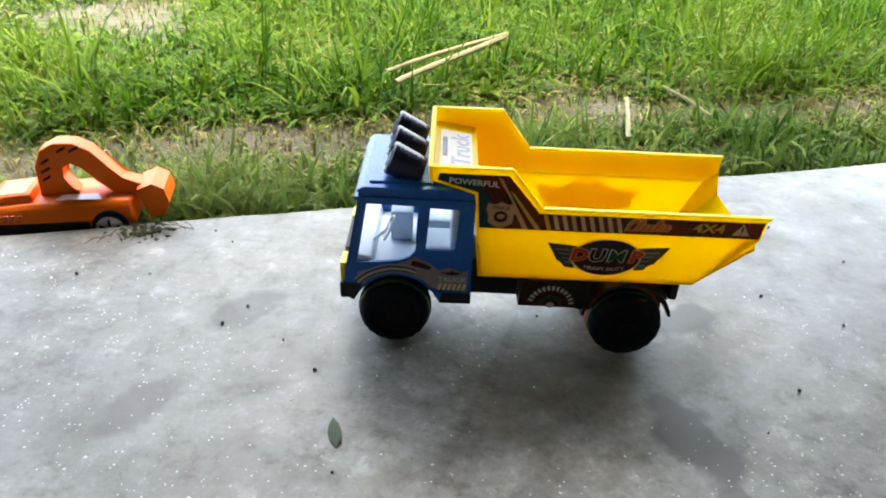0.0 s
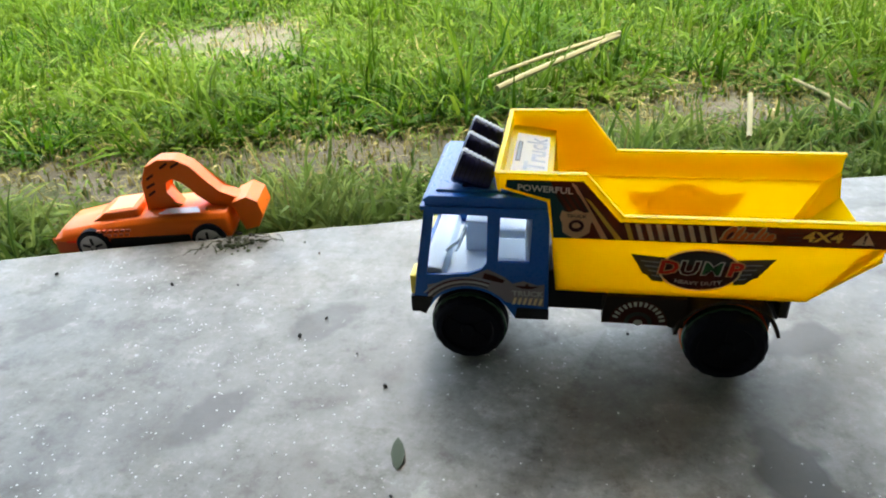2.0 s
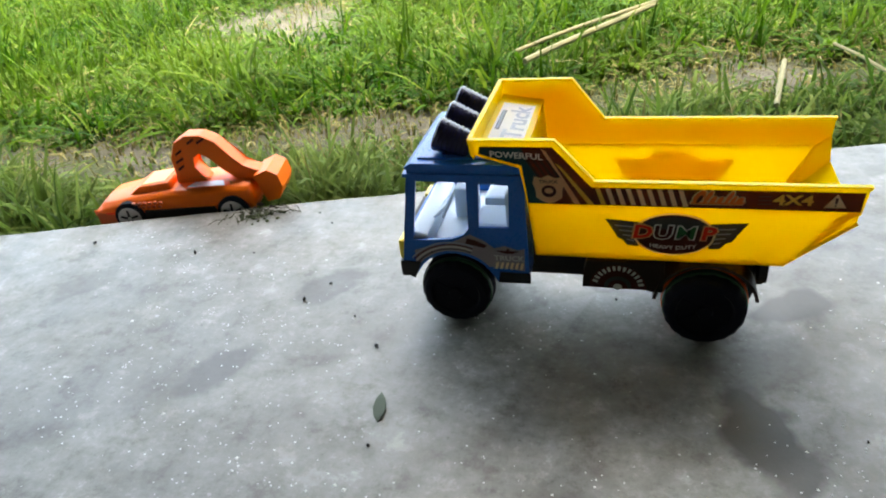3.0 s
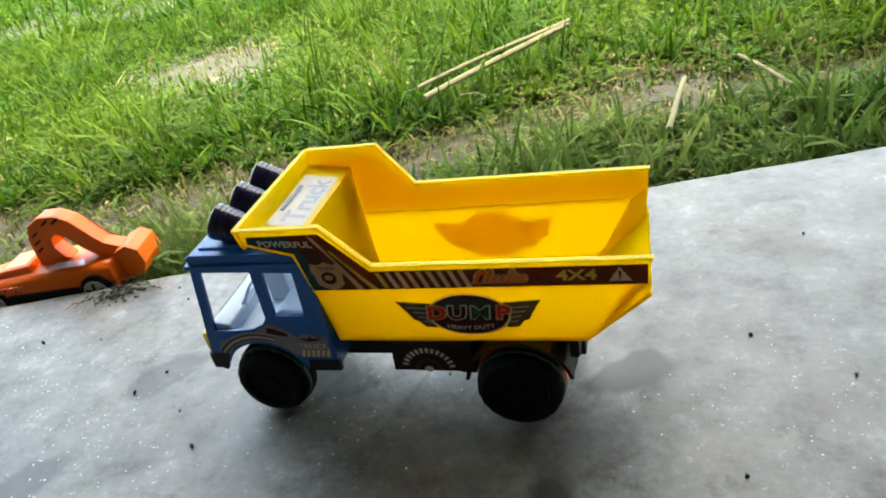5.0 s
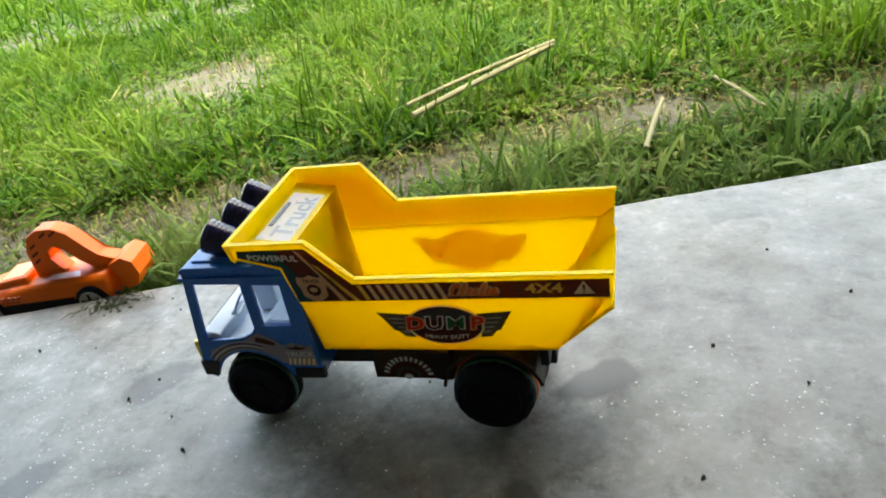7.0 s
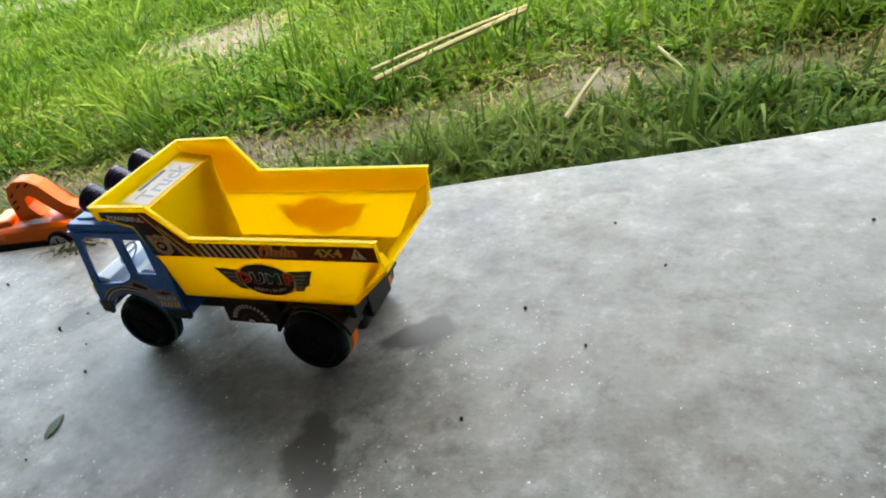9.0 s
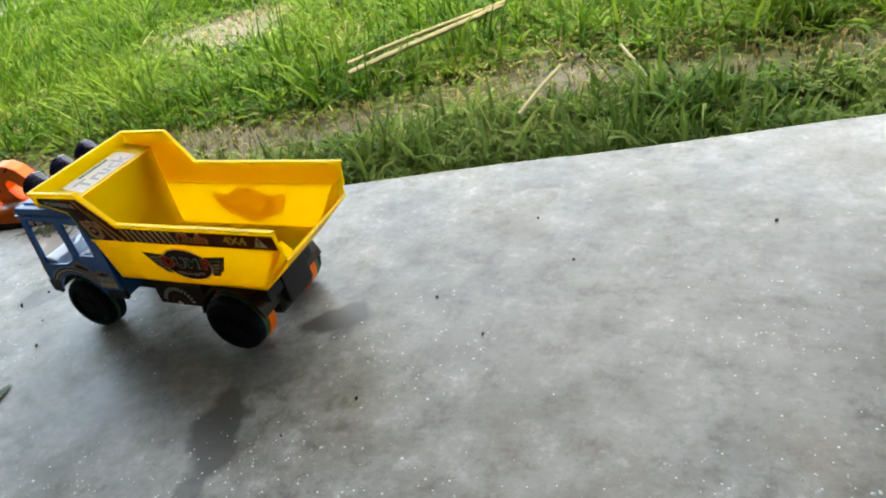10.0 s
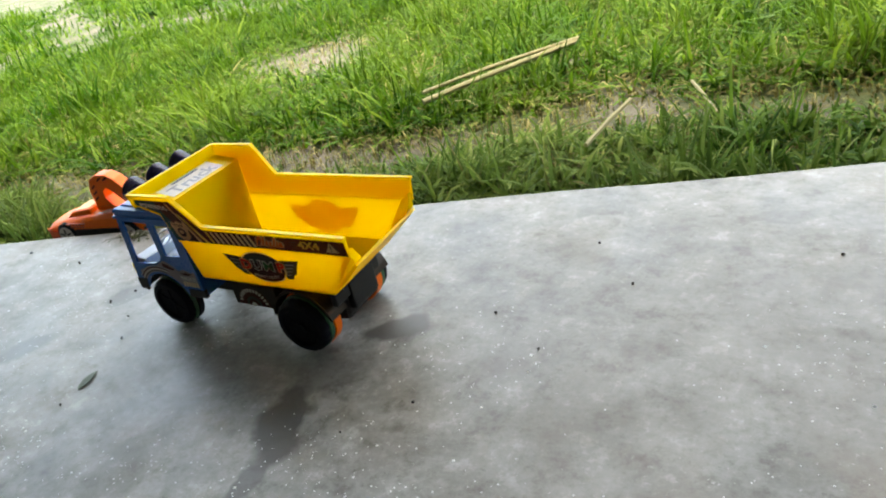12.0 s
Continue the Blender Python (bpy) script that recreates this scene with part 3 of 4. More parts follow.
            part("stripe", flat([[(x - 0.013, 0.1975 - 0.014 * k), (x - 0.0085, 0.1945 - 0.014 * k), (x + 0.0187, 0.1432), (x + 0.0135, 0.1432)]], put), mat, strip)
        for k in range(9):
            x = 0.0020 + 0.0082 * k
            part("stripe", flat([[(x, 0.1595), (x + 0.0038, 0.1595), (x + 0.0088, 0.1437), (x + 0.0048, 0.1437)]], put), ST_CREAM if k else ST_GOLD, strip)
        part("lettering", letters("POWERFUL", 0.0082, lambda u, v: on(0.0014, s)(-0.0625 + u, 0.1905 + v - 0.06 * u), 1.05, 0, 0.0002), ST_WHITE, strip)
        # police-style shield
        sh = [(-0.012, 0.013), (-0.006, 0.0115), (0, 0.0145), (0.006, 0.0115), (0.012, 0.013), (0.0135, 0.006), (0.0115, 0.0), (0.011, -0.008), (0.006, -0.012), (0, -0.0145),
              (-0.006, -0.012), (-0.011, -0.008), (-0.0115, 0.0), (-0.0135, 0.006)]
        part("shield", flat([[(-0.0365 + a, 0.1575 + b) for a, b in sh]], on(0.0013, s)), ST_TAN, strip)
        part("shield_ring", flat([[(-0.0365 + 0.0062 * a, 0.1560 + 0.0062 * b) for a, b in c]], on(0.0016, s)), ST_DARK, strip)
        part("shield_core", flat([[(-0.0365 + 0.0036 * a, 0.1566 + 0.0028 * b) for a, b in c]], on(0.0019, s)), ST_TAN, strip)
        part("shield_lettering", letters("TRUCK", 0.0046, lambda u, v: on(0.0016, s)(-0.0365 + u, 0.1655 + v), 1.05, 0, 0.0001), ST_DARK, strip)
        # the trade name is a plain flowing shape
        strokes = ((0.0815, 0.0062, 0.0040), (0.0880, 0.0062, 0.0021), (0.0932, 0.0036, 0.0022), (0.0985, 0.0034, 0.0020), (0.1040, 0.0062, 0.0017), (0.1082, 0.0040, 0.0016), (0.1130, 0.0034, 0.0026))
        slant = lambda x, hh, ww: [(x + ww * math.cos(q) + 0.45 * hh * (1 + math.sin(q)), 0.1476 + hh * (1 + math.sin(q))) for q in [2 * math.pi * i / 14 for i in range(14)]]
        tail = lambda e: [(0.0775 - e, 0.1470 - e), (0.1165 + e, 0.1472 - e), (0.1190 + e, 0.1500 + e), (0.1080, 0.1490 + e), (0.0785 - e, 0.1488 + e)]
        part("logo_edge", flat([slant(x, hh * 1.04, ww + 0.0014) for x, hh, ww in strokes] + [tail(0.0008)], put), ST_CREAM, strip)
        for k, (x, hh, ww) in enumerate(strokes):
            part("logo", flat([slant(x, hh, ww)], on(0.0012 + 0.00003 * k, s)), ST_ORANGE, strip)
        part("logo", flat([tail(0.0)], on(0.0015, s)), ST_ORANGE, strip)
        part("logo_gap", flat([slant(0.0826, 0.0040, 0.0016)], on(0.0017, s)), ST_DARK, strip)
        for z in (0.1475, 0.1510, 0.1545):
            part("speed_line", flat([[(0.128, z), (0.138, z + 0.0003), (0.138, z + 0.0014), (0.128, z + 0.0011)]], put), ST_GREY, strip)
        part("lettering", letters("4X4", 0.0128, lambda u, v: put(0.1535 + u, 0.1520 + v), 1.3, 0.0, 0.0004), ST_GOLD, strip)
        part("warning_sign", flat([[(0.1755, 0.1462), (0.1915, 0.1462), (0.1835, 0.1590)]], put), ST_CREAM, strip)
        part("warning_mark", flat([[(0.1828, 0.1500), (0.1842, 0.1500), (0.1845, 0.1555), (0.1825, 0.1555)], [(0.1828, 0.1475), (0.1842, 0.1475), (0.1842, 0.1490), (0.1828, 0.1490)]],
                                  on(0.0012, s)), ST_DARK, strip)
    # white label on the guard over the cab; it reads across the bed
    lay = lambda h: (lambda u, v: (-0.0775 - v, 0.002 + u, 0.1858 + 0.1446 * (0.020 + v) + h))
    lab = part("guard_label", flat([[(-0.042, -0.0150), (0.044, -0.0150), (0.044, 0.0155), (-0.042, 0.0155)]], lay(0.0006)), ST_WHITE, bed, "white paper label with grey lettering")
    put = lay(0.0010)
    part("lettering", letters("Truck", 0.0250, lambda u, v: put(u, v - 0.0045), 1.18, 0, 0.0006), LABEL_GREY, lab)
    part("small_print", flat([[(-0.020, 0.0092), (0.024, 0.0092), (0.024, 0.0132), (-0.020, 0.0132)]], put), ST_GREY, lab)
    part("small_print", flat([[(-0.018, 0.0101), (0.022, 0.0101), (0.022, 0.0123), (-0.018, 0.0123)]], lay(0.0013)), ST_BLUE, lab)


def truck_cab(truck):
    W = 0.0595
    arch = [(-0.130 + 0.0415 * math.cos(radians(a)), 0.041 + 0.0415 * math.sin(radians(a))) for a in range(152, 22, -13)]
    lower = [(-0.1815, 0.070), (-0.1785, 0.057), (-0.1715, 0.053)] + arch + [(-0.088, 0.0525), (-0.058, 0.053), (-0.0585, 0.1125), (-0.075, 0.1125), (-0.103, 0.112),
             (-0.113, 0.110), (-0.118, 0.1035), (-0.130, 0.0985), (-0.150, 0.0965), (-0.168, 0.096), (-0.1775, 0.096)]
    polys = [lower, [(-0.1775, 0.096), (-0.168, 0.096), (-0.158, 0.159), (-0.1665, 0.159)],
             [(-0.113, 0.110), (-0.103, 0.112), (-0.100, 0.157), (-0.111, 0.158)],
             [(-0.075, 0.1125), (-0.0585, 0.1125), (-0.059, 0.156), (-0.073, 0.156)],
             [(-0.1665, 0.159), (-0.158, 0.159), (-0.111, 0.158), (-0.100, 0.157), (-0.073, 0.156), (-0.059, 0.156), (-0.059, 0.172), (-0.1645, 0.172)]]
    bm = bmesh.new()
    prism(bm, [(-0.166, 0.1705), (-0.167, 0.1725), (-0.161, 0.1765), (-0.060, 0.1765), (-0.059, 0.1705)], lambda p: (p[0], -W - 0.001, p[1]), lambda p: (p[0], W + 0.001, p[1]), 0.0012)
    cab = part("cab", bm, BLUE, truck, "glossy blue cab with open windows")
    for s in (-1, 1):
        for nm, pl in zip(("door_panel", "front_post", "middle_post", "rear_post", "roof_rail"), polys):
            part(nm, prism(bmesh.new(), pl, lambda p: (p[0], s * W, p[1]), lambda p: (p[0], s * (W - 0.003), p[1])), BLUE, cab)
        part("bumper_end", prism(bmesh.new(), [(-0.1822, 0.0712), (-0.1795, 0.0560), (-0.1715, 0.0520), (-0.1675, 0.0600), (-0.1630, 0.0712)], lambda p: (p[0], s * (W + 0.0012), p[1]), lambda p: (p[0], s * (W - 0.003), p[1])), BLACK, cab, "black bumper end")
        # one black plate stands for the dark skirt and the shade low on the cab
        part("low_dark_plate", prism(bmesh.new(), [(-0.0880, 0.0520), (-0.0575, 0.0525), (-0.0575, 0.0640), (-0.0860, 0.0640)], lambda p: (p[0], s * (W + 0.0008), p[1]), lambda p: (p[0], s * (W - 0.004), p[1])), BLACK, cab, "black plate for the dark skirt and shade low on the cab")
        bm = bmesh.new()
        prism(bm, [(-0.1775, 0.096), (-0.1745, 0.096), (-0.1635, 0.160), (-0.1665, 0.160)], lambda p: (p[0], s * W, p[1]), lambda p: (p[0], s * (W - 0.006), p[1]))
        part("windscreen_post", bm, BLUE, cab)
        bm = bmesh.new()
        box(bm, (-0.1850, s * 0.047 - 0.0115, 0.072), (-0.1770, s * 0.047 + 0.0115, 0.093), 0.003)
        part("headlight", bm, LAMP_YELLOW, cab, "yellow wrap-round headlight")
    bm = bmesh.new()
    prism(bm, [(-0.1815, 0.070), (-0.1785, 0.070), (-0.1745, 0.097), (-0.1775, 0.097)], lambda p: (p[0], -W + 0.0005, p[1]), lambda p: (p[0], W - 0.0005, p[1]))
    part("front_panel", bm, BLUE, cab)
    bm = bmesh.new()
    prism(bm, [(-0.1668, 0.158), (-0.1635, 0.158), (-0.161, 0.172), (-0.1645, 0.172)], lambda p: (p[0], -W + 0.0005, p[1]), lambda p: (p[0], W - 0.0005, p[1]))
    part("windscreen_header", bm, BLUE, cab)
    bm = box(bmesh.new(), (-0.0625, -W + 0.003, 0.054), (-0.0595, W - 0.003, 0.171))
    part("rear_panel", bm, BLUE, cab)
    bm = box(bmesh.new(), (-0.1855, -W - 0.001, 0.053), (-0.1770, W + 0.001, 0.0715), 0.003)
    part("bumper", bm, BLACK, cab, "black front bumper")
    for s in (-1, 1):
        part("roof_eave", box(bmesh.new(), (-0.1665, s * (W + 0.0008) - 0.0014, 0.1635), (-0.0590, s * (W + 0.0008) + 0.0014, 0.1668), 0.0006), BLUE, cab)
    part("roof_eave", box(bmesh.new(), (-0.1690, -W - 0.002, 0.1630), (-0.1655, W + 0.002, 0.1668), 0.0006), BLUE, cab)
    part("roof_slab", box(bmesh.new(), (-0.1560, -W + 0.008, 0.1755), (-0.0630, W - 0.008, 0.1785), 0.0012), BLUE, cab)
    bm = bmesh.new()
    for k in range(5):
        box(bm, (-0.1832, -0.030, 0.0745 + 0.0042 * k), (-0.1780, 0.030, 0.0767 + 0.0042 * k))
    part("grille", bm, BLACK, cab)
    # pale moulded interior
    bm = box(bmesh.new(), (-0.1735, -0.0555, 0.084), (-0.0635, 0.0555, 0.0885), 0.001)
    inner = part("interior", bm, CABIN, cab, "pale blue moulded seats and dashboard")
    for s in (-1, 1):
        part("seat", box(bmesh.new(), (-0.112, s * 0.027 - 0.021, 0.0885), (-0.072, s * 0.027 + 0.021, 0.107), 0.004), CABIN, inner)
        part("seat_back", box(bmesh.new(), (-0.080, s * 0.027 - 0.021, 0.103), (-0.068, s * 0.027 + 0.021, 0.141), 0.004), CABIN, inner)
    part("dashboard", prism(bmesh.new(), [(-0.1735, 0.0885), (-0.152, 0.0885), (-0.155, 0.099), (-0.172, 0.103)], lambda p: (p[0], -0.055, p[1]), lambda p: (p[0], 0.055, p[1]), 0.002), CABIN, inner)
    part("console", box(bmesh.new(), (-0.140, -0.004, 0.0885), (-0.118, 0.018, 0.121), 0.002), CABIN, inner)
    bm = bmesh.new()
    n = 20
    rod(bm, [(-0.140 + 0.005 * math.sin(2 * math.pi * k / n), -0.027 + 0.0125 * math.cos(2 * math.pi * k / n), 0.116 + 0.0115 * math.sin(2 * math.pi * k / n)) for k in range(n + 1)], 0.0013, 6)
    rod(bm, [(-0.140, -0.0395, 0.116), (-0.140, -0.0145, 0.116)], 0.0011, 6)
    rod(bm, [(-0.155, -0.027, 0.102), (-0.140, -0.027, 0.116)], 0.0017, 6)
    part("steering_wheel", bm, CABIN, inner)
    # side sticker with hazard stripes
    put = lambda h: (lambda x, z: (x, -W - h, z))
    arc = [(-0.130 + 0.0445 * math.cos(radians(a)), 0.041 + 0.0445 * math.sin(radians(a))) for a in range(150, 30, -10)]
    up = [(-0.062, 0.0665), (-0.0615, 0.091), (-0.068, 0.0895), (-0.080, 0.0935), (-0.090, 0.0905), (-0.098, 0.0975), (-0.112, 0.1045), (-0.124, 0.0985), (-0.134, 0.0935), (-0.150, 0.0905), (-0.168, 0.0845)]
    st = part("cab_sticker", flat([arc + up], put(0.0005)), ST_MAUVE, cab, "grey cab sticker with hazard stripes")
    for k, mat in ((0, ST_GREY), (1, ST_SILVER), (2, ST_DARK), (3, ST_BLUE)):
        a0 = 0.0462 + 0.0024 * k
        ring = [(-0.130 + (a0 + (0 if q else 0.0013)) * math.cos(radians(a)), 0.041 + (a0 + (0 if q else 0.0013)) * math.sin(radians(a))) for q in (0, 1)
                for a in (range(140, 60, -8) if not q else range(68, 141, 8))]
        part("swoosh", flat([ring], put(0.0008)), mat, st)
    for k in range(6):
        x = -0.0905 + 0.0047 * k
        part("stripe", flat([[(x, 0.0680), (x + 0.0026, 0.0680), (x + 0.0046, 0.0755), (x + 0.0020, 0.0755)]], put(0.0008)), ST_CREAM, st)
    part("lettering", letters("TRUCK", 0.0078, lambda u, v: put(0.0009)(-0.0765 + u, 0.0800 + v), 1.1, 0, 0.0002), ST_SILVER, st)
    part("logo", flat([[(-0.117, 0.0945), (-0.099, 0.0905), (-0.0965, 0.0935), (-0.107, 0.0985), (-0.115, 0.1005)]], put(0.0009)), ST_DARK, st)
    part("wings", flat([[(-0.089, 0.0885), (-0.077, 0.0850), (-0.066, 0.0885), (-0.073, 0.0855), (-0.077, 0.0915), (-0.081, 0.0855)]], put(0.0009)), ST_DARK, st)
    # three ribbed air horns on the roof
    for y in (-0.038, 0.0005, 0.039):
        pr = [(-0.018, 0.006), (-0.0165, 0.0120), (-0.018, 0.0140), (-0.0165, 0.0156)]
        for k in range(7):
            a = -0.0150 + 0.0042 * k
            r = 0.0156 - 0.00045 * k
            pr += [(a, r), (a + 0.0022, r), (a + 0.0026, r - 0.0008), (a + 0.0038, r - 0.0008)]
        pr += [(0.0150, 0.0118), (0.0155, 0.004)]
        h = part("air_horn", lathe(bmesh.new(), pr, "x", 28), NAVY, cab, "ribbed navy-black air horn")
        h.matrix_local = pose(-0.1225, y, 0.1897, 0, 22, 0)
        part("horn_foot", box(bmesh.new(), (-0.134, y - 0.008, 0.176), (-0.112, y + 0.008, 0.187), 0.0015), NAVY, cab)
    return cab


def chassis(truck):
    base = part("chassis", box(bmesh.new(), (-0.165, -0.024, 0.040), (0.150, 0.024, 0.0825), 0.002), BLACK, truck, "black chassis frame")
    for x in (-0.131, 0.098):
        part("axle", rod(bmesh.new(), [(x, -0.050, 0.0365), (x, 0.050, 0.0365)], 0.004, 10), CHROME, base)
    for s in (-1, 1):
        sk = bmesh.new()
        prism(sk, [(-0.006, 0.079), (0.062, 0.079), (0.062, 0.0475), (0.050, 0.0475), (0.047, 0.0505), (-0.010, 0.0495), (-0.009, 0.066)], lambda p: (p[0], s * 0.0555, p[1]), lambda p: (p[0], s * 0.030, p[1]), 0.001)
        skirt = part("side_tank", sk, BROWN, base, "smoky brown side tank")
        arc = lambda r, a0, a1, st: [(0.098 + r * math.cos(radians(a)), 0.0375 + r * math.sin(radians(a))) for a in range(a0, a1, st)]
        g = bmesh.new()
        prism(g, arc(0.0455, 172, 6, -10) + arc(0.0425, 12, 178, 10), lambda p: (p[0], s * 0.060, p[1]), lambda p: (p[0], s * 0.030, p[1]))
        part("mudguard", g, BROWN, base)
        if s < 0:
            put = lambda h: (lambda x, z: (x, -0.0555 - h, z))
            n = 13
            gear = [[(0.022 + q * math.cos(radians(a)), 0.0515 + q * math.sin(radians(a))) for a, q in
                     ((8 + 164 * k / n, 0.0185), (8 + 164 * k / n, 0.0235), (8 + 164 * (k + 0.55) / n, 0.0235), (8 + 164 * (k + 0.55) / n, 0.0185))] for k in range(n)]
            st = part("gear_sticker", flat([[(0.022 + 0.0255 * math.cos(radians(a)), 0.0505 + 0.0255 * math.sin(radians(a))) for a in range(0, 181, 10)]], put(0.0005)), ST_DARK, base, "dark sticker with a half gear wheel")
            part("gear_teeth", flat(gear, put(0.0009)), ST_SILVER, st)
            ring = [(0.022 + 0.0125 * math.cos(radians(a)), 0.0515 + 0.0125 * math.sin(radians(a))) for a in range(0, 181, 12)]
            part("gear_ring", flat([ring], put(0.0009)), ST_GREY, st)
            part("gear_hub", flat([[(0.022 + 0.0085 * math.cos(radians(a)), 0.0515 + 0.0085 * math.sin(radians(a))) for a in range(0, 181, 12)]], put(0.0012)), ST_DARK, st)
            part("gear_boss", flat([[(0.022 + 0.0040 * math.cos(radians(a)), 0.0525 + 0.0035 * math.sin(radians(a))) for a in range(0, 360, 24)]], put(0.0015)), ST_SILVER, st)
    part("cross_bar", box(bmesh.new(), (0.1400, -0.0500, 0.060), (0.1480, 0.0380, 0.0825), 0.002), BLACK, base)
    part("rear_box", box(bmesh.new(), (0.108, -0.0340, 0.028), (0.1420, 0.0340, 0.0800), 0.007), BLACK, base, "black rear box between the wheels")


TRUCK_POSE = pose(0, -0.003, 0, 0, 0, 2.5)
truck = thing("toy_dump_truck", TRUCK_POSE, "blue and yellow plastic toy dump truck standing on concrete", "toy truck")
bed_stickers(dump_bed(truck))
truck_cab(truck)
chassis(truck)
for s in (-1, 1):
    wheel(truck, -0.132, s * 0.0635, s, RUBBER, 0.0365, 0.024)
    wheel(truck, 0.098, s * 0.0700, s, ORANGE, 0.0375, 0.033)


# ---- orange toys ----
def toy_wheel(parent, x, y, r, w, s):
    t = part("wheel", lathe(bmesh.new(), [(0, r * 0.55), (0, r * 0.8), (w * 0.15, r), (w * 0.85, r), (w, r * 0.8), (w, r * 0.5)], n=28), RUBBER, parent)
    t.location = (x, y, r)
    y0 = -0.0008 if s < 0 else w - 0.0022
    bm = lathe(bmesh.new(), [(y0, r * 0.12), (y0, r * 0.74), (y0 + 0.003, r * 0.74)], n=24)
    part("rim", bm, CHROME, t, "silver rim")
    bm = bmesh.new()
    for k in range(5):
        a = 2 * math.pi * k / 5
        box(bm, (-r * 0.07, y0 - 0.001, r * 0.14), (r * 0.07, y0 + 0.004, r * 0.58))
        bmesh.ops.rotate(bm, verts=bm.verts[-8:], cent=(0, 0, 0), matrix=Matrix.Rotation(a, 3, "Y"))
    part("spokes", bm, BLACK, t)


def toy_car(m, label, length=0.25):
    """A low sports car, nose towards -x."""
    car = thing("toy_car", m, label, "toy car")
    k = length / 0.25
    prof = [(-0.125, 0.020), (-0.128, 0.032), (-0.115, 0.043), (-0.060, 0.054), (-0.048, 0.056), (0.060, 0.060), (0.118, 0.056), (0.125, 0.040), (0.120, 0.018)]
    wid = [0.040, 0.046, 0.049, 0.051, 0.052, 0.054, 0.050, 0.049, 0.047]
    bm = bmesh.new()
    rows = []
    for (x, z), w in zip(prof, wid):
        rows.append([bm.verts.new((k * x, k * y, k * zz)) for y, zz in ((-w, 0.014), (-w - 0.003, 0.026), (-w, z * 0.85), (-w * 0.8, z), (0, z + 0.003), (w * 0.8, z), (w, z * 0.85), (w + 0.003, 0.026), (w, 0.014))])
    for a, b in zip(rows, rows[1:]):
        for i in range(9):
            bm.faces.new((a[i], a[(i + 1) % 9], b[(i + 1) % 9], b[i]))
    bm.faces.new(rows[0])
    bm.faces.new(rows[-1][::-1])
    body = part("body", bm, ORANGE, car, "shiny orange body")
    bm = bmesh.new()
    prism(bm, [(-0.055, 0.052), (-0.012, 0.083), (0.045, 0.084), (0.095, 0.056)], lambda p: (k * p[0], k * -(0.047 - (p[1] - 0.05) * 0.45), k * p[1]), lambda p: (k * p[0], k * (0.047 - (p[1] - 0.05) * 0.45), k * p[1]), 0.003)
    part("roof", bm, ORANGE, body)
    scr = lambda u, v: (k * (-0.052 + 0.037 * v - 0.0012), k * u * (0.043 - 0.012 * v), k * (0.0555 + 0.0262 * v + 0.0006))
    part("windscreen", flat([[(-1, 0.05), (1, 0.05), (0.95, 0.95), (-0.95, 0.95)]], scr), WHITE, body, "pale windscreen")
    part("bonnet_sticker", flat([[(-0.105, -0.024), (-0.062, -0.034), (-0.062, 0.034), (-0.105, 0.024)]], lambda x, y: (k * x, k * y, k * (0.0605 + (x + 0.055) * 0.19))), ST_CREAM, body, "pale bonnet sticker")
    part("bonnet_stripe", flat([[(-0.100, -0.012), (-0.066, -0.018), (-0.066, 0.012), (-0.100, 0.008)]], lambda x, y: (k * x, k * y, k * (0.0612 + (x + 0.055) * 0.19))), ST_GREY, body)
    for s in (-1, 1):
        part("side_window", flat([[(-0.035, 0.058), (-0.010, 0.078), (0.018, 0.079), (0.018, 0.059)], [(0.023, 0.059), (0.023, 0.079), (0.043, 0.079), (0.072, 0.061)]],
                                 lambda x, z: (k * x, k * s * (0.0478 - (z - 0.05) * 0.45), k * z)), WHITE, body)
        part("headlight", flat([[(-0.121, 0.022), (-0.112, 0.041), (-0.103, 0.044), (-0.108, 0.030)]], lambda x, y: (k * (x - 0.0015), k * s * y, k * (0.0435 + (x + 0.115) * 0.18))), ST_GREY, body)
        part("fog_lamp", box(bmesh.new(), (k * -0.1295, k * (s * 0.032 - 0.006), k * 0.021), (k * -0.125, k * (s * 0.032 + 0.006), k * 0.027), 0.001), LAMP_YELLOW, body)
        part("door_sticker", flat([[(-0.040, 0.030), (0.050, 0.028), (0.056, 0.044), (-0.032, 0.046)]], lambda x, z: (k * x, k * s * 0.0565, k * z)), ST_GREY, body, "dark door sticker")
        for x in (-0.078, 0.078):
            part("wheel_arch", lathe(bmesh.new(), [(s * k * 0.035, k * 0.0265), (s * k * 0.0558, k * 0.0265)], n=28, centre=(k * x, 0, k * 0.024)), BLACK, body)
            toy_wheel(car, k * x, k * (s * 0.0575 if s < 0 else 0.0415), k * 0.023, k * 0.016, s)
    part("grille", box(bmesh.new(), (k * -0.1292, k * -0.022, k * 0.030), (k * -0.124, k * 0.022, k * 0.034), 0.0008), BLACK, body)
    return car


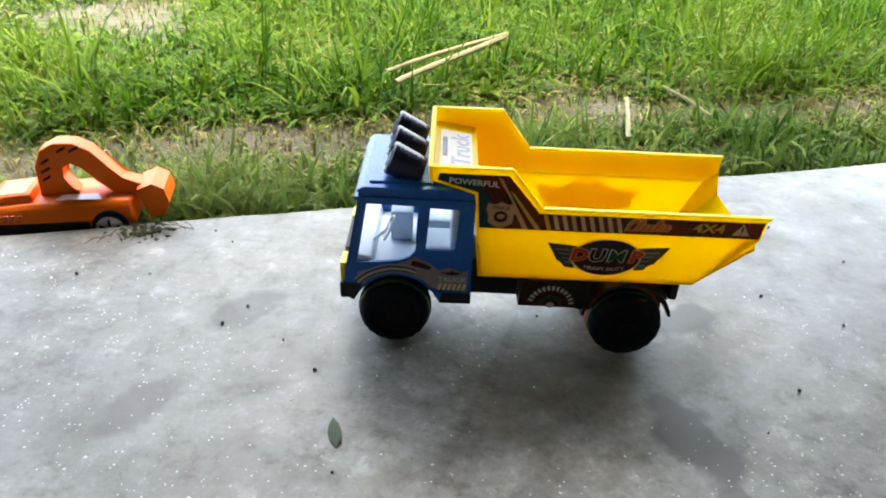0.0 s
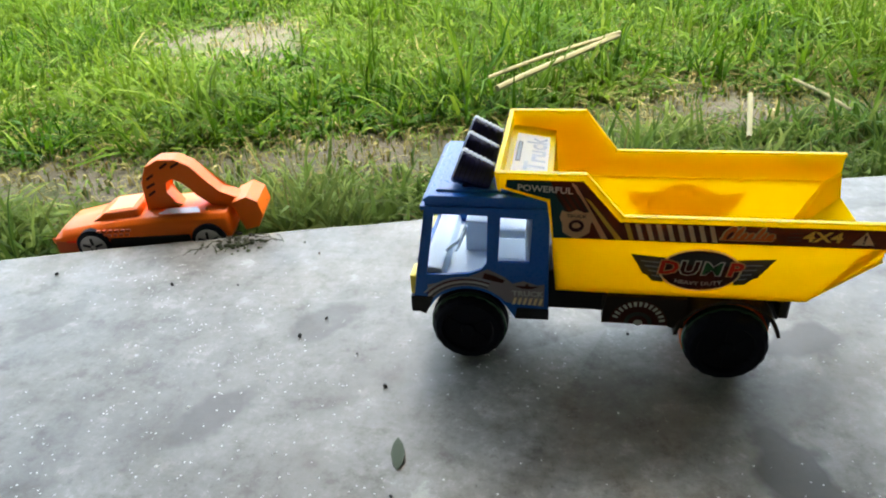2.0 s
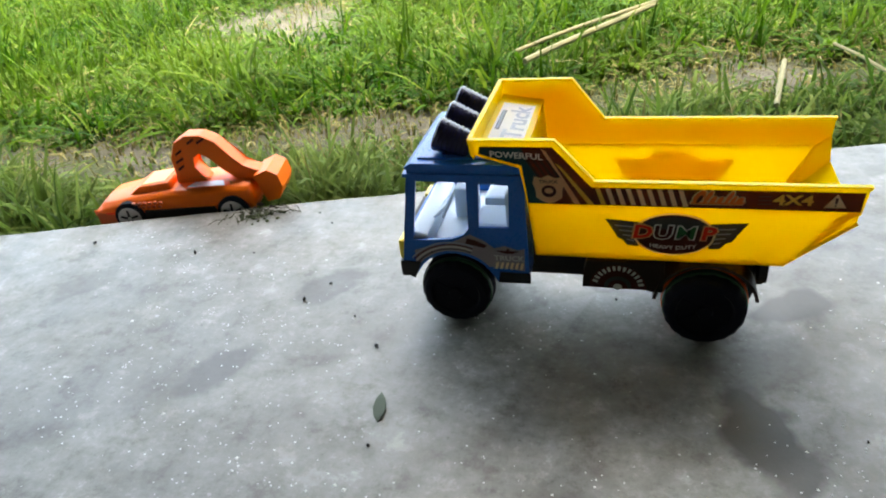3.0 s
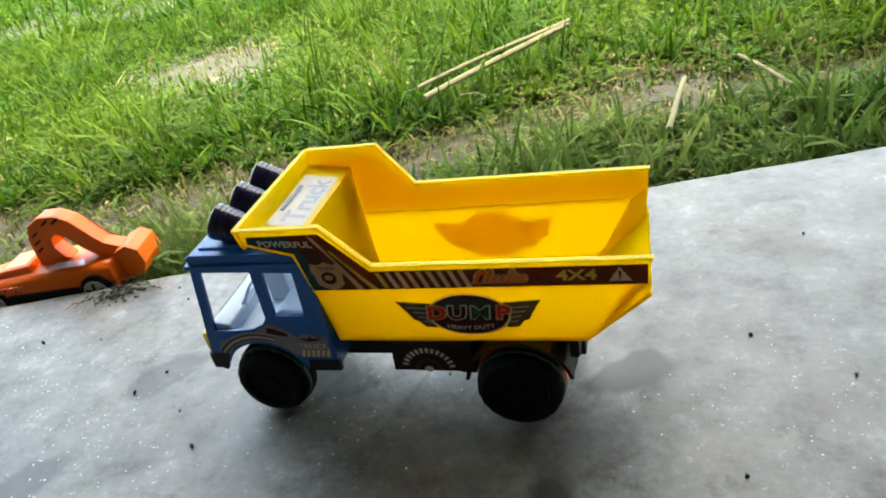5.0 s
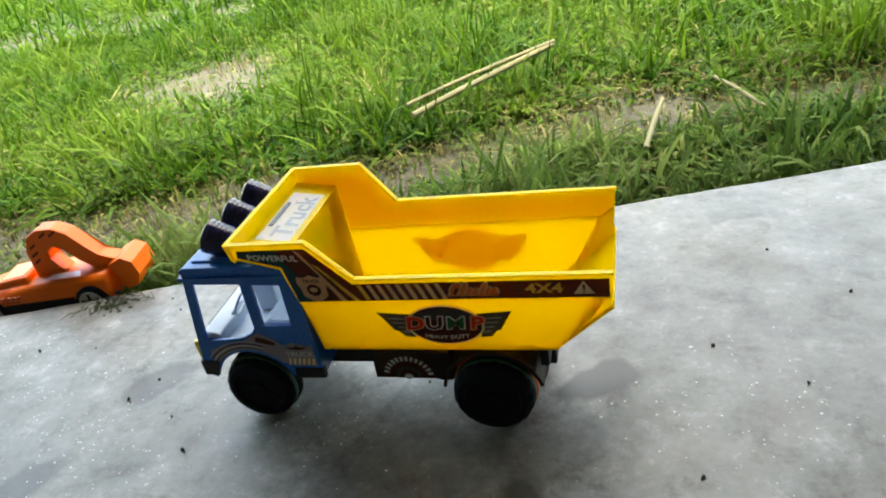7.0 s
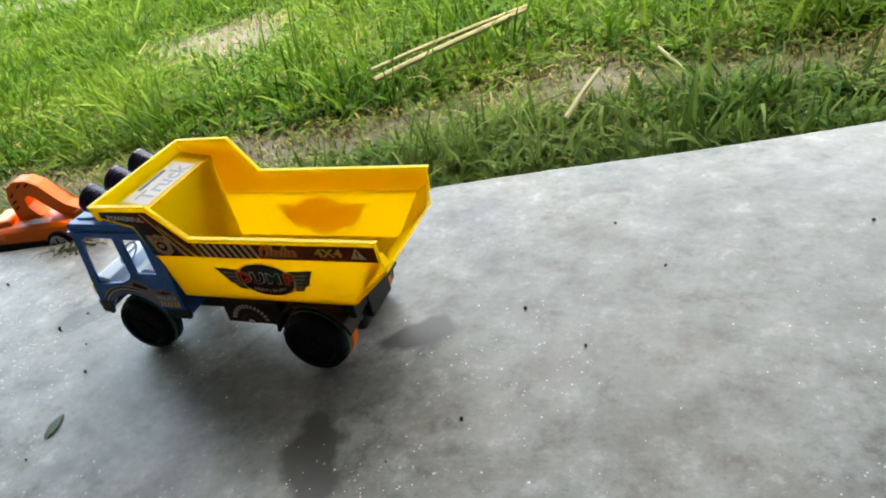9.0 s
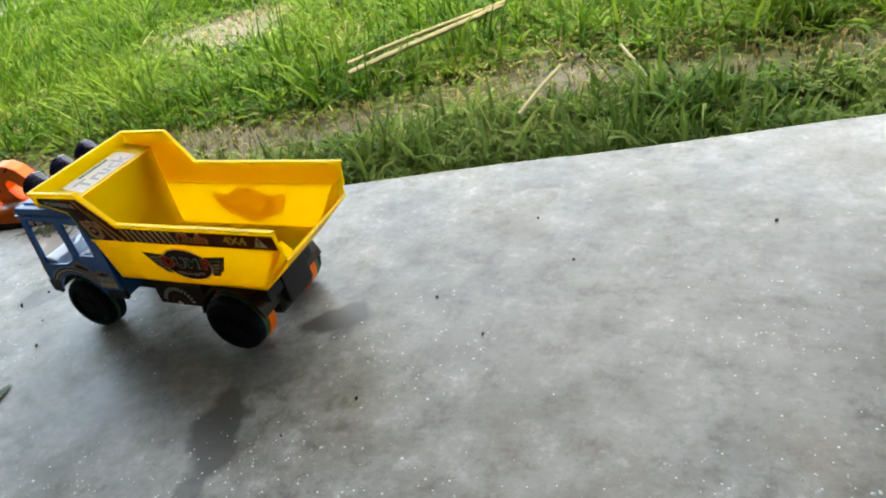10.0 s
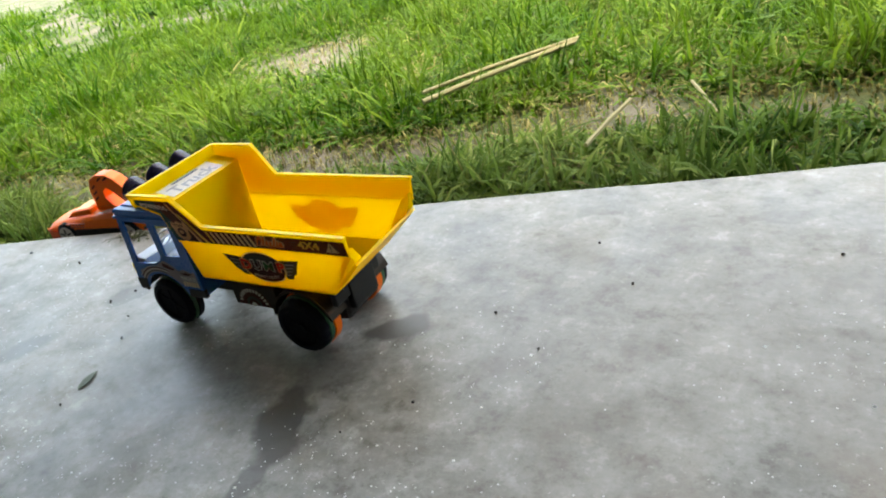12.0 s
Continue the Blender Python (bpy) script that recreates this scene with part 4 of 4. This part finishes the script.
def toy_excavator(m):
    """A low pick-up body, nose towards -x, with an arched arm and a scoop behind."""
    ex = thing("toy_excavator", m, "orange plastic toy excavator with an arched arm beside the slab", "toy excavator")
    prof = [(-0.150, 0.016, 0.030), (-0.153, 0.030, 0.034), (-0.138, 0.042, 0.037), (-0.090, 0.050, 0.040), (-0.040, 0.055, 0.041), (0.050, 0.058, 0.041), (0.084, 0.056, 0.038), (0.088, 0.040, 0.036)]
    bm = bmesh.new()
    rows = []
    for x, z, w in prof:
        rows.append([bm.verts.new((x, y, zz)) for y, zz in ((-w, 0.024), (-w - 0.002, 0.034), (-w + 0.001, max(0.030, z - 0.006)), (-w + 0.008, z), (0, z + 0.002), (w - 0.008, z), (w - 0.001, max(0.030, z - 0.006)), (w + 0.002, 0.034), (w, 0.024))])
    for p, q in zip(rows, rows[1:]):
        for i in range(9):
            bm.faces.new((p[i], p[(i + 1) % 9], q[(i + 1) % 9], q[i]))
    bm.faces.new(rows[0])
    bm.faces.new(rows[-1][::-1])
    bmesh.ops.bevel(bm, geom=bm.edges[:], offset=0.0012, segments=1, affect="EDGES")
    body = part("body", bm, ORANGE, ex, "shiny orange body", True)
    part("deck", box(bmesh.new(), (-0.130, -0.036, 0.012), (0.082, 0.036, 0.026), 0.003), DARK_ORANGE, ex, "dark red-orange underbody")
    part("bonnet", prism(bmesh.new(), [(-0.100, 0.048), (-0.030, 0.052), (-0.034, 0.066), (-0.078, 0.062)], lambda p: (p[0], -0.026, p[1]), lambda p: (p[0], 0.026, p[1]), 0.004), ORANGE, body)
    part("bonnet_sticker", flat([[(-0.074, -0.020), (-0.040, -0.020), (-0.040, 0.020), (-0.074, 0.020)]], lambda x, y: (x, y, 0.0664 + (x + 0.036) * 0.09)), ST_CREAM, body, "pale bonnet sticker")
    part("deck_label", flat([[(-0.004, -0.034), (0.052, -0.034), (0.044, -0.018), (0.004, -0.018)]], lambda x, y: (x, y, 0.0600)), CHROME, body, "silver deck label")
    for r, k in itertools.product(range(2), range(7)):
        part("vent", box(bmesh.new(), (-0.098 + 0.008 * k + 0.003 * r, -0.0440, 0.0355 + 0.006 * r), (-0.093 + 0.008 * k + 0.003 * r, -0.0395, 0.0390 + 0.006 * r), 0.0006), DARK_ORANGE, body)
    for s in (-1, 1):
        part("side_stripe", flat([[(-0.130, 0.030), (-0.030, 0.0275), (-0.030, 0.0300), (-0.130, 0.0325)]], lambda x, z: (x, s * 0.0432, z)), ST_RED, body)
        part("step", box(bmesh.new(), (-0.072, s * 0.0405 - 0.0045, 0.010), (0.034, s * 0.0405 + 0.0045, 0.033), 0.002), BLACK, ex, "black side skirt")
        part("nose_skirt", box(bmesh.new(), (-0.148, s * 0.034 - 0.0045, 0.012), (-0.118, s * 0.034 + 0.0045, 0.030), 0.002), DARK_ORANGE, ex)
    outer = [(-0.026, 0.056), (-0.024, 0.096), (-0.014, 0.118), (0.004, 0.127), (0.026, 0.126), (0.044, 0.116), (0.074, 0.076), (0.098, 0.068)]
    inner = [(0.094, 0.052), (0.062, 0.058), (0.044, 0.074), (0.030, 0.096), (0.018, 0.103), (0.006, 0.096), (0.004, 0.080), (0.020, 0.058)]
    arm = part("arm", prism(bmesh.new(), outer + inner, lambda p: (p[0], -0.013, p[1]), lambda p: (p[0], 0.013, p[1]), 0.0025), ORANGE, ex, "arched orange arm with dark marks")
    for x, z, q in ((-0.018, 0.076, 0.010), (-0.018, 0.087, 0.012), (-0.015, 0.099, 0.010), (0.006, 0.114, 0.011), (0.020, 0.114, 0.012)):
        part("arm_mark", flat([[(x, z), (x + q, z + 0.006), (x + q, z + 0.0095), (x, z + 0.0035)]], lambda u, v: (u, -0.0136, v)), ST_DARK, arm)
    scoop = [(0.092, 0.066), (0.112, 0.074), (0.126, 0.066), (0.130, 0.046), (0.122, 0.030), (0.104, 0.026), (0.106, 0.030), (0.119, 0.034), (0.125, 0.047), (0.121, 0.062), (0.111, 0.068), (0.094, 0.060)]
    part("scoop", prism(bmesh.new(), scoop, lambda p: (p[0], -0.026, p[1]), lambda p: (p[0], 0.026, p[1]), 0.0008), ORANGE, arm)
    for s in (-1, 1):
        part("scoop_cheek", prism(bmesh.new(), scoop[:6], lambda p: (p[0], s * 0.0262, p[1]), lambda p: (p[0], s * 0.0240, p[1])), ORANGE, arm)
    part("pivot", lathe(bmesh.new(), [(-0.016, 0.002), (-0.016, 0.006), (0.016, 0.006), (0.016, 0.002)], n=16, centre=(0.098, 0, 0.061)), BLACK, arm)
    for s, x in itertools.product((-1, 1), (-0.095, 0.058)):
        toy_wheel(ex, x, s * 0.046 - (0.0 if s < 0 else 0.015), 0.023, 0.015, s)
    return ex


def at_edge(u, v, z, turn):
    p = porch(u, v, z)
    return pose(p.x, p.y, p.z, 0, 0, turn)


toy_excavator(at_edge(-0.595, 0.046, -0.028, 13))
toy_car(pose(1.12, 0.30, 0, 0, 0, 22), "orange plastic toy sports car with silver wheels beside the pillar")


# ---- pillar ----
def pillar():
    bm = bmesh.new()
    n = 30
    ring = lambda z, k: [(sx * (0.075 + 0.004 * noise.noise((z * 4, sx, k))), sy * (0.105 + 0.004 * noise.noise((z * 3, sy, k + 5))), z) for sx, sy in ((-1, -1), (1, -1), (1, 1), (-1, 1))]
    rows = [[bm.verts.new(p) for p in ring(-0.12 + 2.42 * i / n, i)] for i in range(n + 1)]
    for a, b in zip(rows, rows[1:]):
        for i in range(4):
            bm.faces.new((a[i], a[(i + 1) % 4], b[(i + 1) % 4], b[i]))
    bm.faces.new(rows[0][::-1])
    bm.faces.new(rows[-1])
    es = [e for e in bm.edges if abs(e.verts[0].co.z - e.verts[1].co.z) > 0.05]
    bmesh.ops.bevel(bm, geom=es, offset=0.008, segments=2, affect="EDGES")
    ob = part("pillar", bm, PILLAR_MAT)
    ob.matrix_world = pose(0.93, 0.47, 0, 0, 0, 14)
    tagged(ob, "rough reddish plastered square porch pillar", "pillar", kind="structure")


pillar()


# ---- loose bits ----
def straws():
    st = thing("straw_bundle", Matrix.Translation((-0.11, 0.88, 0.0)), "two long dry pale straws lying on the grass", "straw")
    a, b = Vector((0.115, 0.168, 0.022)), Vector((-0.115, -0.168, 0.012))
    for k, (d0, d1, r) in enumerate((((0, 0, 0), (0.012, -0.012, 0), 0.0062), ((0.0, 0.004, 0.006), (-0.016, 0.030, 0.006), 0.0042))):
        p, q = a + Vector(d0), b + Vector(d1)
        mid = [p.lerp(q, f) + Vector((0.004 * math.sin(5 * f + k), 0, 0.003 * math.sin(3 * f))) for f in (0, 0.2, 0.4, 0.6, 0.8, 1)]
        part("stalk", rod(bmesh.new(), mid, r, 7), STRAW, st)
    for x, y, dx, dy, r in ((0.225, 0.625, 0.012, 0.085, 0.0045), (0.36, 0.74, -0.035, 0.06, 0.003)):
        ob = part("dry_stalk", rod(bmesh.new(), [(-dx, -dy, -0.004), (0, 0, 0.006), (dx, dy, 0.010)], r, 6), STRAW)
        ob.location = (x, y, -0.005)
        tagged(ob, "short dry pale stalk in the grass", "straw", "dry stalks")


def crumbs():
    rng = random.Random(11)
    spots = [(0.285, 0.059), (0.418, 0.149), (0.36, 0.012), (-0.241, -0.079), (-0.31, -0.06), (0.35, 0.228), (-0.42, 0.02), (-0.293, -0.027), (0.02, -0.01), (0.16, -0.33),
             (0.27, -0.10), (-0.5, 0.01), (-0.66, 0.012), (-0.2, -0.12), (0.22, -0.16), (-0.16, -0.24), (0.30, -0.22), (0.62, 0.25), (-0.35, 0.10)]
    first = None
    for i, (x, y) in enumerate(spots):
        s = rng.uniform(0.0014, 0.0030)
        m = pose(x, y, s * 0.6, rng.uniform(0, 360), rng.uniform(0, 360), rng.uniform(0, 360))
        if i % 5 == 0:
            bm = bmesh.new()
            bmesh.ops.create_icosphere(bm, subdivisions=2, radius=1.0)
            for v in bm.verts:
                v.co *= 0.75 + 0.5 * abs(noise.noise(v.co * 1.7 + Vector((i, 0, 0))))
            ob = part("crumb", bm, BLACK)
            tagged(ob, "small black crumb of dirt on the concrete", "dirt crumb", "dirt crumbs")
            ob.matrix_world = m @ Matrix.Scale(s, 4)
            first = ob
        else:
            ob = first.copy()
            scene.collection.objects.link(ob)
            ob.matrix_world = m @ Matrix.Diagonal((s, s * 0.7, s * 0.6, 1))
    leaf = bmesh.new()
    out = [(-0.5, 0), (-0.3, 0.14), (0, 0.2), (0.3, 0.14), (0.55, 0), (0.3, -0.14), (0, -0.2), (-0.3, -0.14)]
    prism(leaf, out, lambda p: (p[0] * 0.034, p[1] * 0.030, 0.0015 + 0.02 * abs(p[1]) * 0.2), lambda p: (p[0] * 0.034, p[1] * 0.030, 0.001 + 0.02 * abs(p[1]) * 0.2))
    ob = part("fallen_leaf", leaf, LEAF)
    ob.matrix_world = pose(-0.166, -0.198, 0, 0, 0, 105)
    tagged(ob, "small dark green fallen leaf on the concrete", "leaf")


def grit():
    """Pale grains scattered in drifts over the slab."""
    rng = np.random.default_rng(8)
    n = 2300
    cx, cy = np.append(rng.uniform(-0.9, 1.0, 16), rng.uniform(0.15, 0.75, 10)), np.append(rng.uniform(-0.50, 0.10, 16), rng.uniform(-0.40, -0.02, 10))
    k = rng.integers(0, 26, n)
    x, y = cx[k] + rng.normal(0, 0.06, n), cy[k] + rng.normal(0, 0.045, n)
    ok = y < 0.29 + 0.32 * x - 0.04
    x, y = x[ok], y[ok]
    verts, faces = [], []
    for a, b in zip(x, y):
        s = float(rng.uniform(0.0005, 0.0014) * (1.8 if rng.uniform() > 0.93 else 1.0))
        i = len(verts)
        t = float(rng.uniform(0, 3))
        c, d = s * math.cos(t), s * math.sin(t)
        verts += [(a + c, b + d, 0), (a - d, b + c * 0.8, 0), (a - c, b - d, 0), (a + d, b - c * 0.8, 0), (a, b, s * 0.4)]
        faces += [(i, i + 1, i + 4), (i + 1, i + 2, i + 4), (i + 2, i + 3, i + 4), (i + 3, i, i + 4)]
    me = bpy.data.meshes.new("grit")
    me.from_pydata(verts, [], faces)
    me.materials.append(GRIT)
    tagged(new("grit", me), "fine pale grit scattered on the concrete", "grit", kind="stuff")


def dirt_clump():
    """A crumbled heap of soil and dead grass spilled on the slab's edge."""
    rng = random.Random(3)
    bm = bmesh.new()
    for k in range(90):
        p, q = rng.gauss(0, 0.028), rng.gauss(0, 0.012)
        s = rng.uniform(0.001, 0.0042) * max(0.4, 1 - abs(p) * 12)
        r = bmesh.ops.create_icosphere(bm, subdivisions=1, radius=s)
        for v in r["verts"]:
            v.co = Vector((v.co.x * rng.uniform(0.8, 1.5), v.co.y * rng.uniform(0.7, 1.2), v.co.z * 0.6)) + Vector((p, q, s * 0.4))
    for k in range(26):
        p, q, t = rng.gauss(0, 0.026), rng.gauss(0, 0.012), rng.uniform(0, 6.28)
        rod(bm, [(p - 0.012 * math.cos(t), q - 0.012 * math.sin(t), 0.002), (p, q, 0.006), (p + 0.012 * math.cos(t), q + 0.012 * math.sin(t), 0.002)], 0.0005, 4)
    ob = part("dirt_clump", bm, SOIL)
    ob.matrix_world = at_edge(-0.50, -0.028, 0.0, 18)
    tagged(ob, "crumbled brown soil and dead grass on the slab edge", "dirt", kind="stuff")


dirt_clump()
straws()
crumbs()
grit()
